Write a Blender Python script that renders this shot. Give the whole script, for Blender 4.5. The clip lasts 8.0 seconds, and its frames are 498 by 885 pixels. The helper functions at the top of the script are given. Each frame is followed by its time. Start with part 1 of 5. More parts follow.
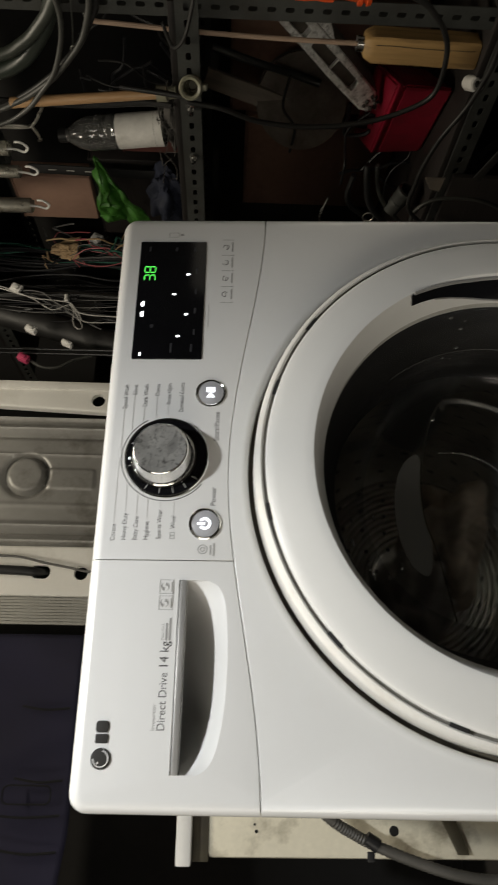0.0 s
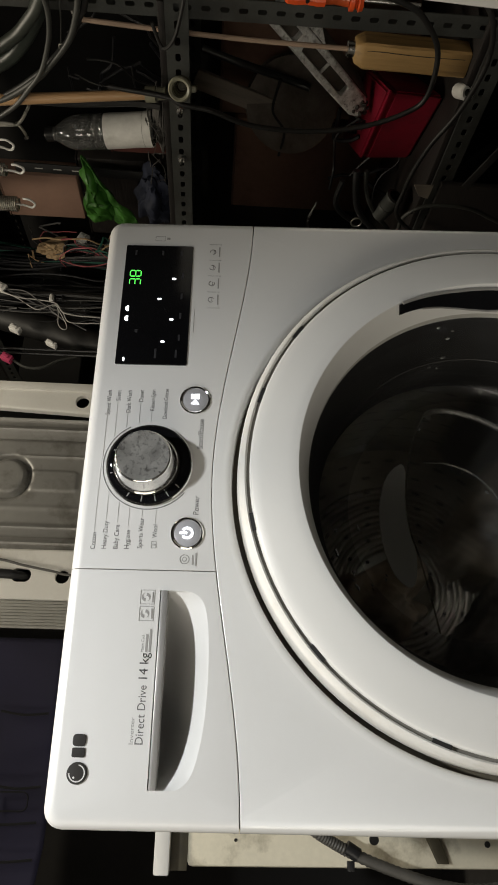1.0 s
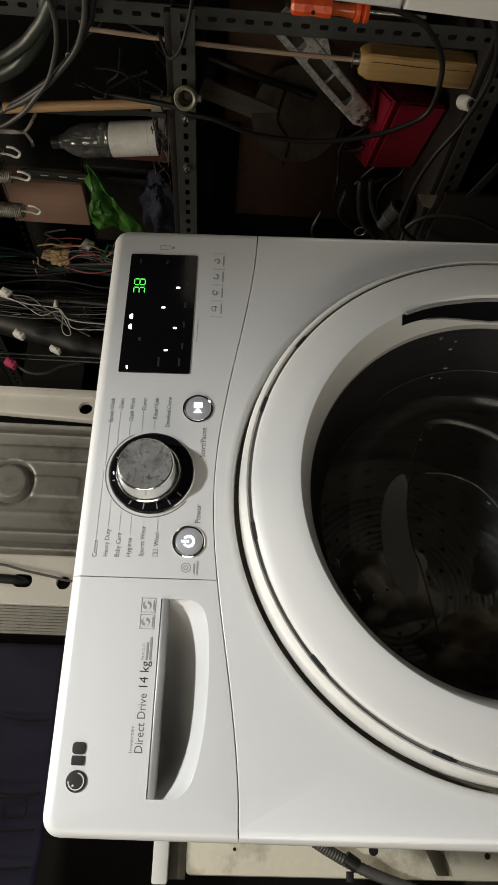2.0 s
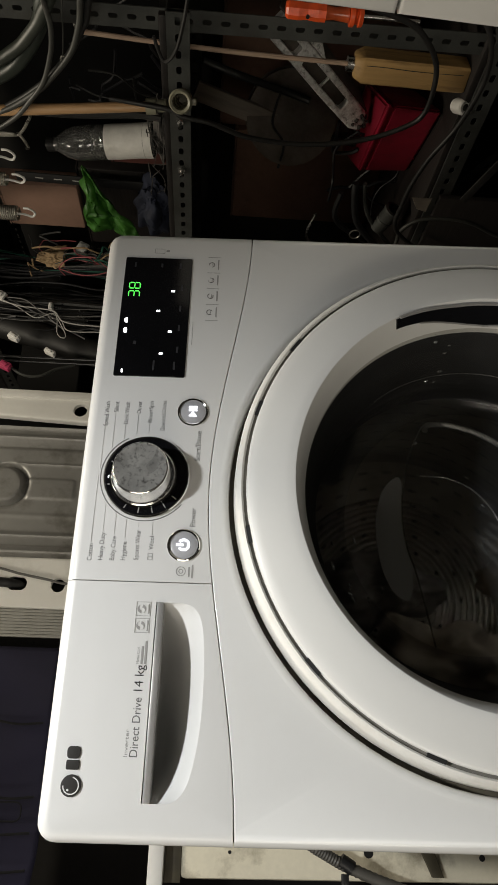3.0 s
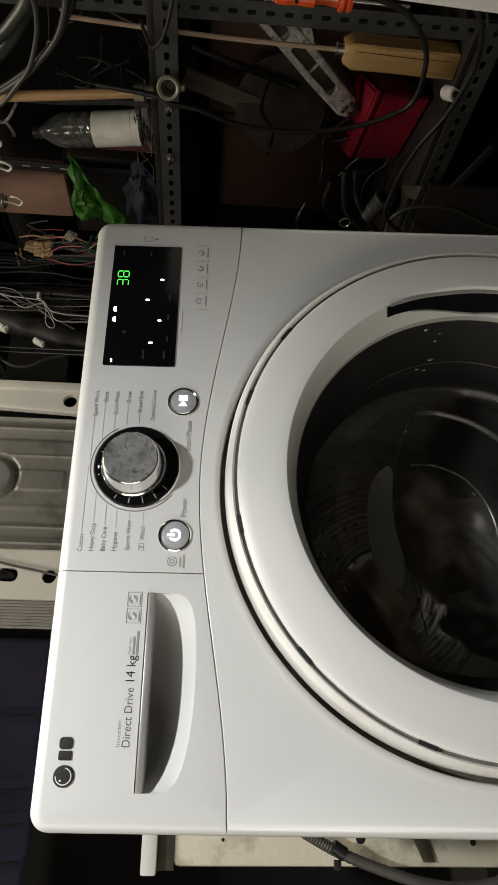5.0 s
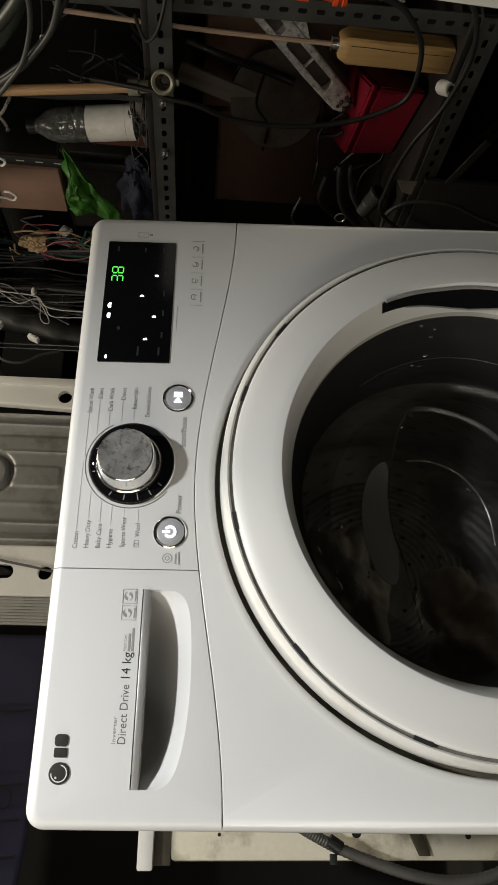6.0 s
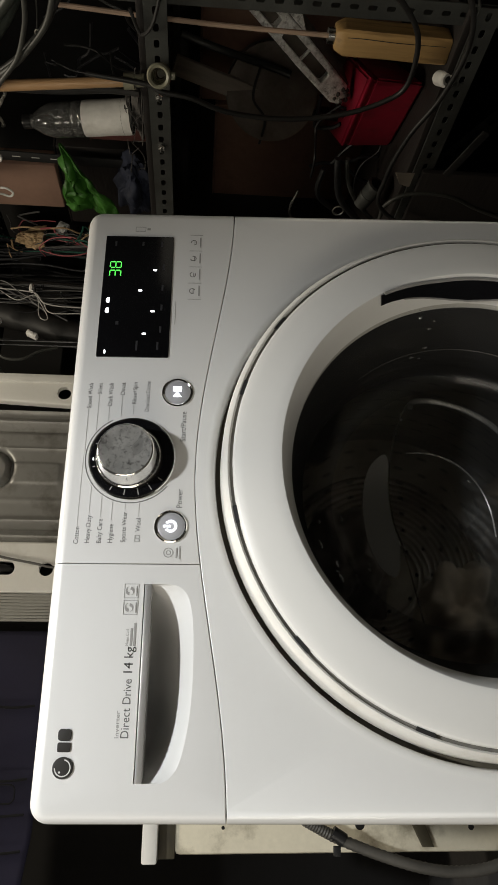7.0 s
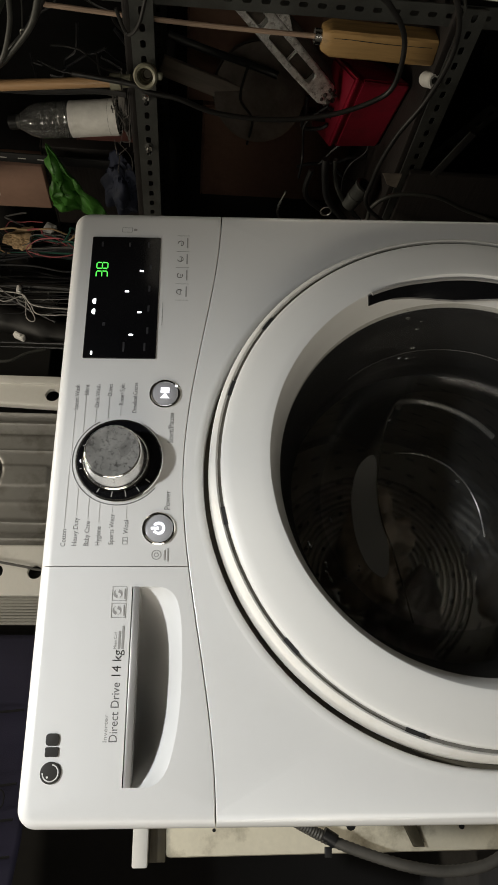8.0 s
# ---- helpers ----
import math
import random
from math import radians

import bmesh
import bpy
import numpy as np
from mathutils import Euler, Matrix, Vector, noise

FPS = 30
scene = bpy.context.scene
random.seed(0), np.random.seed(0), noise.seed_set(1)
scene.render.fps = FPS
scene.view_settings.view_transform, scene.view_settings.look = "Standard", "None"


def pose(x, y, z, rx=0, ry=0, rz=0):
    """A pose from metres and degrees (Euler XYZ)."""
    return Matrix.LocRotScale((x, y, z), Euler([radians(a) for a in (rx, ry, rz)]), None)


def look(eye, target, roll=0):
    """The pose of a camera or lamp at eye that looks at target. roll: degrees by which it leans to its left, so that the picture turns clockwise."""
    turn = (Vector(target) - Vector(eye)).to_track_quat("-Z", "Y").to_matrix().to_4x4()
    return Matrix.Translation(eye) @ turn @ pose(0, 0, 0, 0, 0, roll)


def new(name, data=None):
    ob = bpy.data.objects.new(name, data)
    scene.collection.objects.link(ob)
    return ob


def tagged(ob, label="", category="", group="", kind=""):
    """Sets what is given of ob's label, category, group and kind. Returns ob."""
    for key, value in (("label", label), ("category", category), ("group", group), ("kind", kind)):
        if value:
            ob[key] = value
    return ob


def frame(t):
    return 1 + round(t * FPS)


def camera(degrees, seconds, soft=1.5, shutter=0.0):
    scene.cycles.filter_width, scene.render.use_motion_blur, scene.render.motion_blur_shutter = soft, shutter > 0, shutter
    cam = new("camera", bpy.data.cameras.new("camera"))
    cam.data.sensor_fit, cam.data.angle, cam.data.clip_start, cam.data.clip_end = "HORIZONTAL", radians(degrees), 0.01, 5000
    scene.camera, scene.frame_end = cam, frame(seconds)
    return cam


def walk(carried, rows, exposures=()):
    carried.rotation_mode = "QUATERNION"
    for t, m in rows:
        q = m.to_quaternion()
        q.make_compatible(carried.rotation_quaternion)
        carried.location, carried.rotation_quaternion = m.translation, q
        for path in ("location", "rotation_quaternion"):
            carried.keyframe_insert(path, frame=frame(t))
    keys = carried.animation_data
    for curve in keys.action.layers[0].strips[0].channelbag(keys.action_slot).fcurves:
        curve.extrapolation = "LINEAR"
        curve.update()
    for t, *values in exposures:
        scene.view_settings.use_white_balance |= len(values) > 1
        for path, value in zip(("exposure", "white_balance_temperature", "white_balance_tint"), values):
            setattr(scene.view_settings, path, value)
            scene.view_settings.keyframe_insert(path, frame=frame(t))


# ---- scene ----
cam = camera(38.6, 8.0, shutter=0.5)
PATH = [
    (0, (-0.234, -0.653, 0.725), (0.511, 1.202, 0.669), -88.5),
    (0.1, (-0.2326, -0.6522, 0.725), (0.5091, 1.2038, 0.6408), -88.36),
    (0.2, (-0.2312, -0.6514, 0.725), (0.4791, 1.2171, 0.623), -88.22),
    (0.3, (-0.2298, -0.6506, 0.725), (0.4849, 1.2158, 0.6195), -88.08),
    (0.4, (-0.2284, -0.6498, 0.725), (0.5242, 1.2009, 0.6234), -87.94),
    (0.5, (-0.227, -0.649, 0.725), (0.524, 1.202, 0.618), -87.8),
    (0.7, (-0.2258, -0.6482, 0.7246), (0.5034, 1.2117, 0.6155), -87.76),
    (1, (-0.224, -0.647, 0.724), (0.525, 1.205, 0.627), -87.7),
    (1.5, (-0.223, -0.648, 0.724), (0.538, 1.199, 0.638), -87.3),
    (3, (-0.221, -0.651, 0.724), (0.549, 1.192, 0.621), -87.2),
    (3.5, (-0.221, -0.65, 0.724), (0.535, 1.197, 0.594), -87.4),
    (4, (-0.221, -0.651, 0.724), (0.539, 1.194, 0.588), -87.4),
    (4.5, (-0.221, -0.649, 0.724), (0.528, 1.201, 0.594), -87.5),
    (6, (-0.219, -0.648, 0.723), (0.513, 1.208, 0.581), -87.7),
    (6.5, (-0.219, -0.648, 0.723), (0.498, 1.213, 0.571), -88.0),
    (7, (-0.22, -0.647, 0.723), (0.499, 1.214, 0.58), -88.3),
    (7.5, (-0.219, -0.646, 0.723), (0.497, 1.214, 0.564), -88.4),
    (8, (-0.219, -0.645, 0.721), (0.502, 1.212, 0.55), -88.6),
]
walk(cam, [(t, look(eye, target, roll)) for t, eye, target, roll in PATH])

# ---------------------------------------------------------------- light
world = bpy.data.worlds.new("night")
world.use_nodes = True
world.node_tree.nodes["Background"].inputs[0].default_value = (0.8, 0.72, 0.58, 1)
world.node_tree.nodes["Background"].inputs[1].default_value = 0.02
scene.world = world
scene.view_settings.exposure = 0.0


# ---------------------------------------------------------------- materials
def mat(name, color, rough=0.5, metal=0.0, var=0.15, scale=8.0, bump=0.0, bscale=120.0, coat=0.0, stain=None,
        stain_amount=0.0, stain_scale=5.0, emit=None, strength=0.0, trans=0.0, ior=1.5, rvar=0.1, spread=0.0):
    """A surface with colour variation at two scales, gloss variation, fine relief and shaped stains."""
    m = bpy.data.materials.new(name)
    m.use_nodes = True
    nt = m.node_tree
    b = nt.nodes["Principled BSDF"]
    b.inputs["Roughness"].default_value = rough
    b.inputs["Metallic"].default_value = metal
    b.inputs["Coat Weight"].default_value = coat
    b.inputs["Coat Roughness"].default_value = 0.08
    b.inputs["Transmission Weight"].default_value = trans
    b.inputs["IOR"].default_value = ior
    if emit:
        b.inputs["Emission Color"].default_value = (*emit, 1)
        b.inputs["Emission Strength"].default_value = strength
    co = nt.nodes.new("ShaderNodeTexCoord")
    big = nt.nodes.new("ShaderNodeTexNoise")
    big.inputs["Scale"].default_value = scale
    big.inputs["Detail"].default_value = 6
    nt.links.new(co.outputs["Object"], big.inputs["Vector"])
    fine = nt.nodes.new("ShaderNodeTexNoise")
    fine.inputs["Scale"].default_value = bscale
    fine.inputs["Detail"].default_value = 4
    nt.links.new(co.outputs["Object"], fine.inputs["Vector"])
    add = nt.nodes.new("ShaderNodeMath")
    add.operation = "MULTIPLY_ADD"
    add.inputs[1].default_value = 0.3
    nt.links.new(fine.outputs["Fac"], add.inputs[0])
    nt.links.new(big.outputs["Fac"], add.inputs[2])
    ramp = nt.nodes.new("ShaderNodeMapRange")
    ramp.inputs["From Min"].default_value = 0.4
    ramp.inputs["From Max"].default_value = 0.9
    nt.links.new(add.outputs[0], ramp.inputs["Value"])
    mix = nt.nodes.new("ShaderNodeMix")
    mix.data_type = "RGBA"
    lo = [max(0.0, c * (1 - var)) for c in color]
    hi = [min(1.0, c * (1 + var)) for c in color]
    mix.inputs["A"].default_value = (*lo, 1)
    mix.inputs["B"].default_value = (*hi, 1)
    nt.links.new(ramp.outputs["Result"], mix.inputs["Factor"])
    out = mix.outputs["Result"]
    if stain:
        sn = nt.nodes.new("ShaderNodeTexNoise")
        sn.inputs["Scale"].default_value = stain_scale
        sn.inputs["Detail"].default_value = 8
        sn.inputs["Roughness"].default_value = 0.65
        nt.links.new(co.outputs["Object"], sn.inputs["Vector"])
        sr = nt.nodes.new("ShaderNodeMapRange")
        sr.inputs["From Min"].default_value = 0.52
        sr.inputs["From Max"].default_value = 0.72
        sr.inputs["To Max"].default_value = stain_amount
        nt.links.new(sn.outputs["Fac"], sr.inputs["Value"])
        m2 = nt.nodes.new("ShaderNodeMix")
        m2.data_type = "RGBA"
        m2.inputs["B"].default_value = (*stain, 1)
        nt.links.new(sr.outputs["Result"], m2.inputs["Factor"])
        nt.links.new(out, m2.inputs["A"])
        out = m2.outputs["Result"]
    if spread:
        oi = nt.nodes.new("ShaderNodeObjectInfo")
        hs = nt.nodes.new("ShaderNodeHueSaturation")
        mr = nt.nodes.new("ShaderNodeMapRange")
        mr.inputs["To Min"].default_value = 1 - spread
        mr.inputs["To Max"].default_value = 1 + spread
        nt.links.new(oi.outputs["Random"], mr.inputs["Value"])
        nt.links.new(mr.outputs["Result"], hs.inputs["Value"])
        nt.links.new(out, hs.inputs["Color"])
        out = hs.outputs["Color"]
    nt.links.new(out, b.inputs["Base Color"])
    rr = nt.nodes.new("ShaderNodeMapRange")
    rr.inputs["To Min"].default_value = max(0.0, rough - rvar)
    rr.inputs["To Max"].default_value = min(1.0, rough + rvar)
    nt.links.new(big.outputs["Fac"], rr.inputs["Value"])
    nt.links.new(rr.outputs["Result"], b.inputs["Roughness"])
    if bump:
        bp = nt.nodes.new("ShaderNodeBump")
        bp.inputs["Strength"].default_value = bump
        bp.inputs["Distance"].default_value = 0.002
        nt.links.new(fine.outputs["Fac"], bp.inputs["Height"])
        nt.links.new(bp.outputs["Normal"], b.inputs["Normal"])
    return m


def glow(name, color, strength):
    m = bpy.data.materials.new(name)
    m.use_nodes = True
    b = m.node_tree.nodes["Principled BSDF"]
    b.inputs["Base Color"].default_value = (*[c * 0.5 for c in color], 1)
    b.inputs["Emission Color"].default_value = (*color, 1)
    b.inputs["Emission Strength"].default_value = strength
    return m


def painted_veil(nt, base, amount):
    """Painted light on the glass: strongest near its middle, drawn out in curved streaks."""
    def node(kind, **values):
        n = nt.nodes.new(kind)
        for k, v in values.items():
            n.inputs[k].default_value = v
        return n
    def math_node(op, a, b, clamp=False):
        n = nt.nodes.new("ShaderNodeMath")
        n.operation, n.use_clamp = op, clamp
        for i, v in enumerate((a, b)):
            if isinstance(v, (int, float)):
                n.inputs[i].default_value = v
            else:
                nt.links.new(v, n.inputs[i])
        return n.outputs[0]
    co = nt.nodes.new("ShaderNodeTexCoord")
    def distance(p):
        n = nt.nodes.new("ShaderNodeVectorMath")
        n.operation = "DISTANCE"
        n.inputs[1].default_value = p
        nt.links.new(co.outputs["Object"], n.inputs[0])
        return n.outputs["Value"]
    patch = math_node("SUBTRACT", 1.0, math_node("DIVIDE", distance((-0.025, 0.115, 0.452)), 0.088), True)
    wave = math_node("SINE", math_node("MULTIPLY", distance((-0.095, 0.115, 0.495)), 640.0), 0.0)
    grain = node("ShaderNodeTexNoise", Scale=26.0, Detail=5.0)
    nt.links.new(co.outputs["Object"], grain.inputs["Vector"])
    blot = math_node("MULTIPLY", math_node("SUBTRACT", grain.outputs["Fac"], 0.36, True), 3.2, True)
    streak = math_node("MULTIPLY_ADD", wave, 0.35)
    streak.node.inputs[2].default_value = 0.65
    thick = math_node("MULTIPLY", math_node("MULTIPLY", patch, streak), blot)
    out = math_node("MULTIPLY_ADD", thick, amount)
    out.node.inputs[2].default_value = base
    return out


def clear_mat(name, tint, rough=0.05, ior=1.45, haze=0.0, gloss=0.0, veil=0.0):
    """Thin clear sheet: tinted see-through, mirror gloss; last argument paints a streaked patch of light."""
    m = bpy.data.materials.new(name)
    m.use_nodes = True
    nt = m.node_tree
    nt.nodes.remove(nt.nodes["Principled BSDF"])
    out = nt.nodes["Material Output"]
    tr, gl, mx, fr = (nt.nodes.new(k) for k in ("ShaderNodeBsdfTransparent", "ShaderNodeBsdfGlossy", "ShaderNodeMixShader", "ShaderNodeFresnel"))
    tr.inputs["Color"].default_value = (*tint, 1)
    gl.inputs["Roughness"].default_value = rough
    fr.inputs["IOR"].default_value = ior
    if gloss:
        mx.inputs[0].default_value = gloss
    else:
        nt.links.new(fr.outputs[0], mx.inputs[0])
    body = tr.outputs[0]
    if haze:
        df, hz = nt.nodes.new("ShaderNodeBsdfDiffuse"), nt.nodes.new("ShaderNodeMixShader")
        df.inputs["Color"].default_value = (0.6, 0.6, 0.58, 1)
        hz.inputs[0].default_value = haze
        if veil:
            nt.links.new(painted_veil(nt, haze, veil), hz.inputs[0])
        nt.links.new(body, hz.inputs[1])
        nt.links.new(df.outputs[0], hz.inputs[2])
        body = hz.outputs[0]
    nt.links.new(body, mx.inputs[1])
    nt.links.new(gl.outputs[0], mx.inputs[2])
    nt.links.new(mx.outputs[0], out.inputs["Surface"])
    return m


def wood_mat(name, color, dark, scale=30.0, stretch=(1, 1, 0.08), rough=0.55):
    m = mat(name, color, rough, var=0.3, scale=10, bump=0.5, bscale=140, stain=dark, stain_amount=0.8, stain_scale=scale)
    nt = m.node_tree
    co = [n for n in nt.nodes if n.type == "TEX_COORD"][0]
    mp = nt.nodes.new("ShaderNodeMapping")
    mp.inputs["Scale"].default_value = stretch
    nt.links.new(co.outputs["Object"], mp.inputs["Vector"])
    for n in nt.nodes:
        if n.type == "TEX_NOISE":
            nt.links.new(mp.outputs["Vector"], n.inputs["Vector"])
    return m


WHITE = mat("white_enamel", (0.745, 0.742, 0.725), 0.22, var=0.02, scale=3, coat=0.3, rvar=0.05, stain=(0.6, 0.56, 0.48), stain_amount=0.10, stain_scale=9)
PANEL = mat("pearl_white_plastic", (0.76, 0.755, 0.738), 0.30, var=0.02, scale=4, bump=0.02, bscale=900, rvar=0.05, stain=(0.6, 0.56, 0.5), stain_amount=0.08, stain_scale=14)
RINGWHITE = mat("white_door_plastic", (0.72, 0.715, 0.69), 0.38, var=0.02, scale=5, coat=0.0, rvar=0.05)
BAND = mat("cream_band_plastic", (0.70, 0.69, 0.655), 0.45, var=0.04, scale=20, stain=(0.45, 0.38, 0.28), stain_amount=0.25, stain_scale=25)
SEAM = mat("grey_door_seam", (0.20, 0.19, 0.165), 0.6, var=0.3, scale=30)
GROOVE = mat("dark_gap", (0.10, 0.088, 0.062), 0.6, var=0.4, scale=40)
BLACKGLASS = mat("black_display_glass", (0.006, 0.006, 0.007), 0.12, var=0.3, scale=6, rvar=0.04)
VENT = mat("black_vent", (0.006, 0.006, 0.006), 0.75, var=0.3, scale=40)
BLACKPL = mat("black_plastic", (0.012, 0.012, 0.012), 0.32, var=0.3, scale=30)
CHROME = mat("chrome", (0.72, 0.72, 0.70), 0.08, 1.0, var=0.05, scale=60, rvar=0.04)
KNOBTOP = mat("worn_metal_cap", (0.66, 0.65, 0.62), 0.30, 0.70, var=0.3, scale=60, bump=0.05, bscale=300, rvar=0.12, stain=(0.05, 0.047, 0.042), stain_amount=1.0, stain_scale=210)
SKIRT = mat("silver_skirt", (0.72, 0.71, 0.69), 0.14, 0.95, var=0.05, scale=30)
TRIM = mat("silver_trim", (0.38, 0.37, 0.355), 0.4, 0.35, var=0.1, scale=20)
STEEL = mat("steel_trim", (0.55, 0.54, 0.52), 0.25, 1.0, var=0.1, scale=20)
INK = mat("grey_print", (0.14, 0.137, 0.132), 0.6, var=0.1)
LEADER = mat("faint_line_print", (0.62, 0.615, 0.60), 0.6, var=0.05)
INKLIGHT = mat("light_grey_print", (0.34, 0.335, 0.32), 0.6, var=0.1)
INKDARK = mat("charcoal_emblem", (0.035, 0.033, 0.03), 0.35, var=0.2)
RUBBER = mat("grey_rubber", (0.012, 0.012, 0.013), 0.5, var=0.3, scale=12)
DRUM = mat("perforated_steel", (0.64, 0.615, 0.56), 0.36, 1.0, var=0.3, scale=15, rvar=0.1)
GLOWW = glow("white_led", (0.95, 0.97, 1.0), 2.2)
GLOWB = glow("button_led", (0.95, 0.97, 1.0), 1.6)
GLOWG = glow("green_led", (0.10, 0.90, 0.10), 1.3)
BUTTON = mat("button_grey", (0.42, 0.42, 0.44), 0.3, var=0.1, scale=40)
CONCRETE = mat("dirty_concrete", (0.05, 0.047, 0.045), 0.85, var=0.4, scale=4, bump=0.4, bscale=60, stain=(0.04, 0.035, 0.03), stain_amount=0.8)
# the darkness of the gaps behind the clutter is put into this wall colour
PLASTER = mat("near_black_plaster", (0.014, 0.013, 0.012), 0.9, var=0.3, scale=2, bump=0.3, bscale=40, stain=(0.009, 0.008, 0.007), stain_amount=0.8, stain_scale=3)


# ---------------------------------------------------------------- mesh helpers
def mesh_of(name, bm, material, smooth=True):
    me = bpy.data.meshes.new(name)
    bmesh.ops.recalc_face_normals(bm, faces=bm.faces)
    if smooth:
        for f in bm.faces:
            f.smooth = True
        for e in bm.edges:
            if len(e.link_faces) == 2 and e.calc_face_angle(0) > radians(38):
                e.smooth = False
    bm.to_mesh(me)
    bm.free()
    me.materials.append(material)
    return me


def part(name, bm, material, parent=None, label="", at=None, smooth=True):
    ob = new(name, mesh_of(name, bm, material, smooth))
    if parent:
        ob.parent = parent
    if at is not None:
        ob.matrix_basis = at
    if label:
        tagged(ob, label)
    return ob


def thing(name, label, category, at=None, group="", kind=""):
    ob = new(name)
    if at is not None:
        ob.matrix_basis = at
    return tagged(ob, label, category, group, kind)


def box(bm, x0, x1, y0, y1, z0, z1, bevel=0.0, segs=2):
    r = bmesh.ops.create_cube(bm, size=1)
    for v in r["verts"]:
        v.co = Vector(((x0 + x1) / 2 + v.co.x * (x1 - x0), (y0 + y1) / 2 + v.co.y * (y1 - y0), (z0 + z1) / 2 + v.co.z * (z1 - z0)))
    if bevel:
        edges = list({e for v in r["verts"] for e in v.link_edges})
        bmesh.ops.bevel(bm, geom=edges, offset=bevel, segments=segs, affect="EDGES", profile=0.5)
    return bm


def boxed(*a, **k):
    return box(bmesh.new(), *a, **k)


def lathe(profile, n=48, axis="y", center=(0, 0, 0), closed=False, a0=0.0, a1=360.0):
    """Turns (radius, height) pairs round an axis; height runs along the axis."""
    bm = bmesh.new()
    full = abs(a1 - a0) >= 359.9
    cols = n if full else n + 1
    rings = []
    for r, h in profile:
        ring = []
        for i in range(cols):
            a = radians(a0 + (a1 - a0) * i / n)
            u, v = r * math.cos(a), r * math.sin(a)
            p = {"y": (u, h, v), "z": (u, v, h), "x": (h, u, v)}[axis]
            ring.append(bm.verts.new(Vector(p) + Vector(center)))
        rings.append(ring)
    pairs = list(zip(rings, rings[1:])) + ([(rings[-1], rings[0])] if closed else [])
    for a, b in pairs:
        for i in range(n):
            j = (i + 1) % cols
            bm.faces.new((a[i], a[j], b[j], b[i]))
    bmesh.ops.remove_doubles(bm, verts=bm.verts, dist=1e-6)
    return bm


def smooth_path(pts, steps=8):
    """A smooth line through the points."""
    P = [Vector(p) for p in pts]
    if len(P) < 3:
        return P
    out = []
    for i in range(len(P) - 1):
        p0, p1, p2, p3 = P[max(i - 1, 0)], P[i], P[i + 1], P[min(i + 2, len(P) - 1)]
        for k in range(steps):
            t = k / steps
            out.append(0.5 * ((2 * p1) + (p2 - p0) * t + (2 * p0 - 5 * p1 + 4 * p2 - p3) * t * t + (3 * p1 - p0 - 3 * p2 + p3) * t ** 3))
    out.append(P[-1])
    return out


def tube(pts, r, n=8, steps=8, bm=None, ridges=0.0, straight=False):
    """A round bar swept along a line; r may be a function of 0..1; ridges: depth of corrugation."""
    bm = bm or bmesh.new()
    line = [Vector(p) for p in pts] if straight else smooth_path(pts, steps)
    up = Vector((0.13, 0.37, 0.92)).normalized()
    rings = []
    for i, p in enumerate(line):
        d = (line[min(i + 1, len(line) - 1)] - line[max(i - 1, 0)]).normalized()
        a = d.cross(up)
        if a.length < 0.05:
            a = d.cross(Vector((1, 0, 0)))
        a.normalize()
        b = d.cross(a)
        up = a.cross(d) if a.cross(d).length > 0.5 else up
        rad = r(i / (len(line) - 1)) if callable(r) else r
        if ridges and i % 2:
            rad -= ridges
        rings.append([bm.verts.new(p + (a * math.cos(2 * math.pi * k / n) + b * math.sin(2 * math.pi * k / n)) * rad) for k in range(n)])
    for a, b in zip(rings, rings[1:]):
        for k in range(n):
            bm.faces.new((a[k], a[(k + 1) % n], b[(k + 1) % n], b[k]))
    bm.faces.new(rings[0])
    bm.faces.new(rings[-1])
    return bm


def rounded(x0, x1, z0, z1, r, n=6):
    pts = []
    for cx, cz, a in ((x1 - r, z1 - r, 0), (x0 + r, z1 - r, 90), (x0 + r, z0 + r, 180), (x1 - r, z0 + r, 270)):
        for i in range(n + 1):
            t = radians(a + 90 * i / n)
            pts.append((cx + r * math.cos(t), cz + r * math.sin(t)))
    return pts


def circle(cx, cz, r, n=48):
    return [(cx + r * math.cos(2 * math.pi * i / n), cz + r * math.sin(2 * math.pi * i / n)) for i in range(n)]


def area2(pts):
    return sum(a[0] * b[1] - b[0] * a[1] for a, b in zip(pts, pts[1:] + pts[:1]))


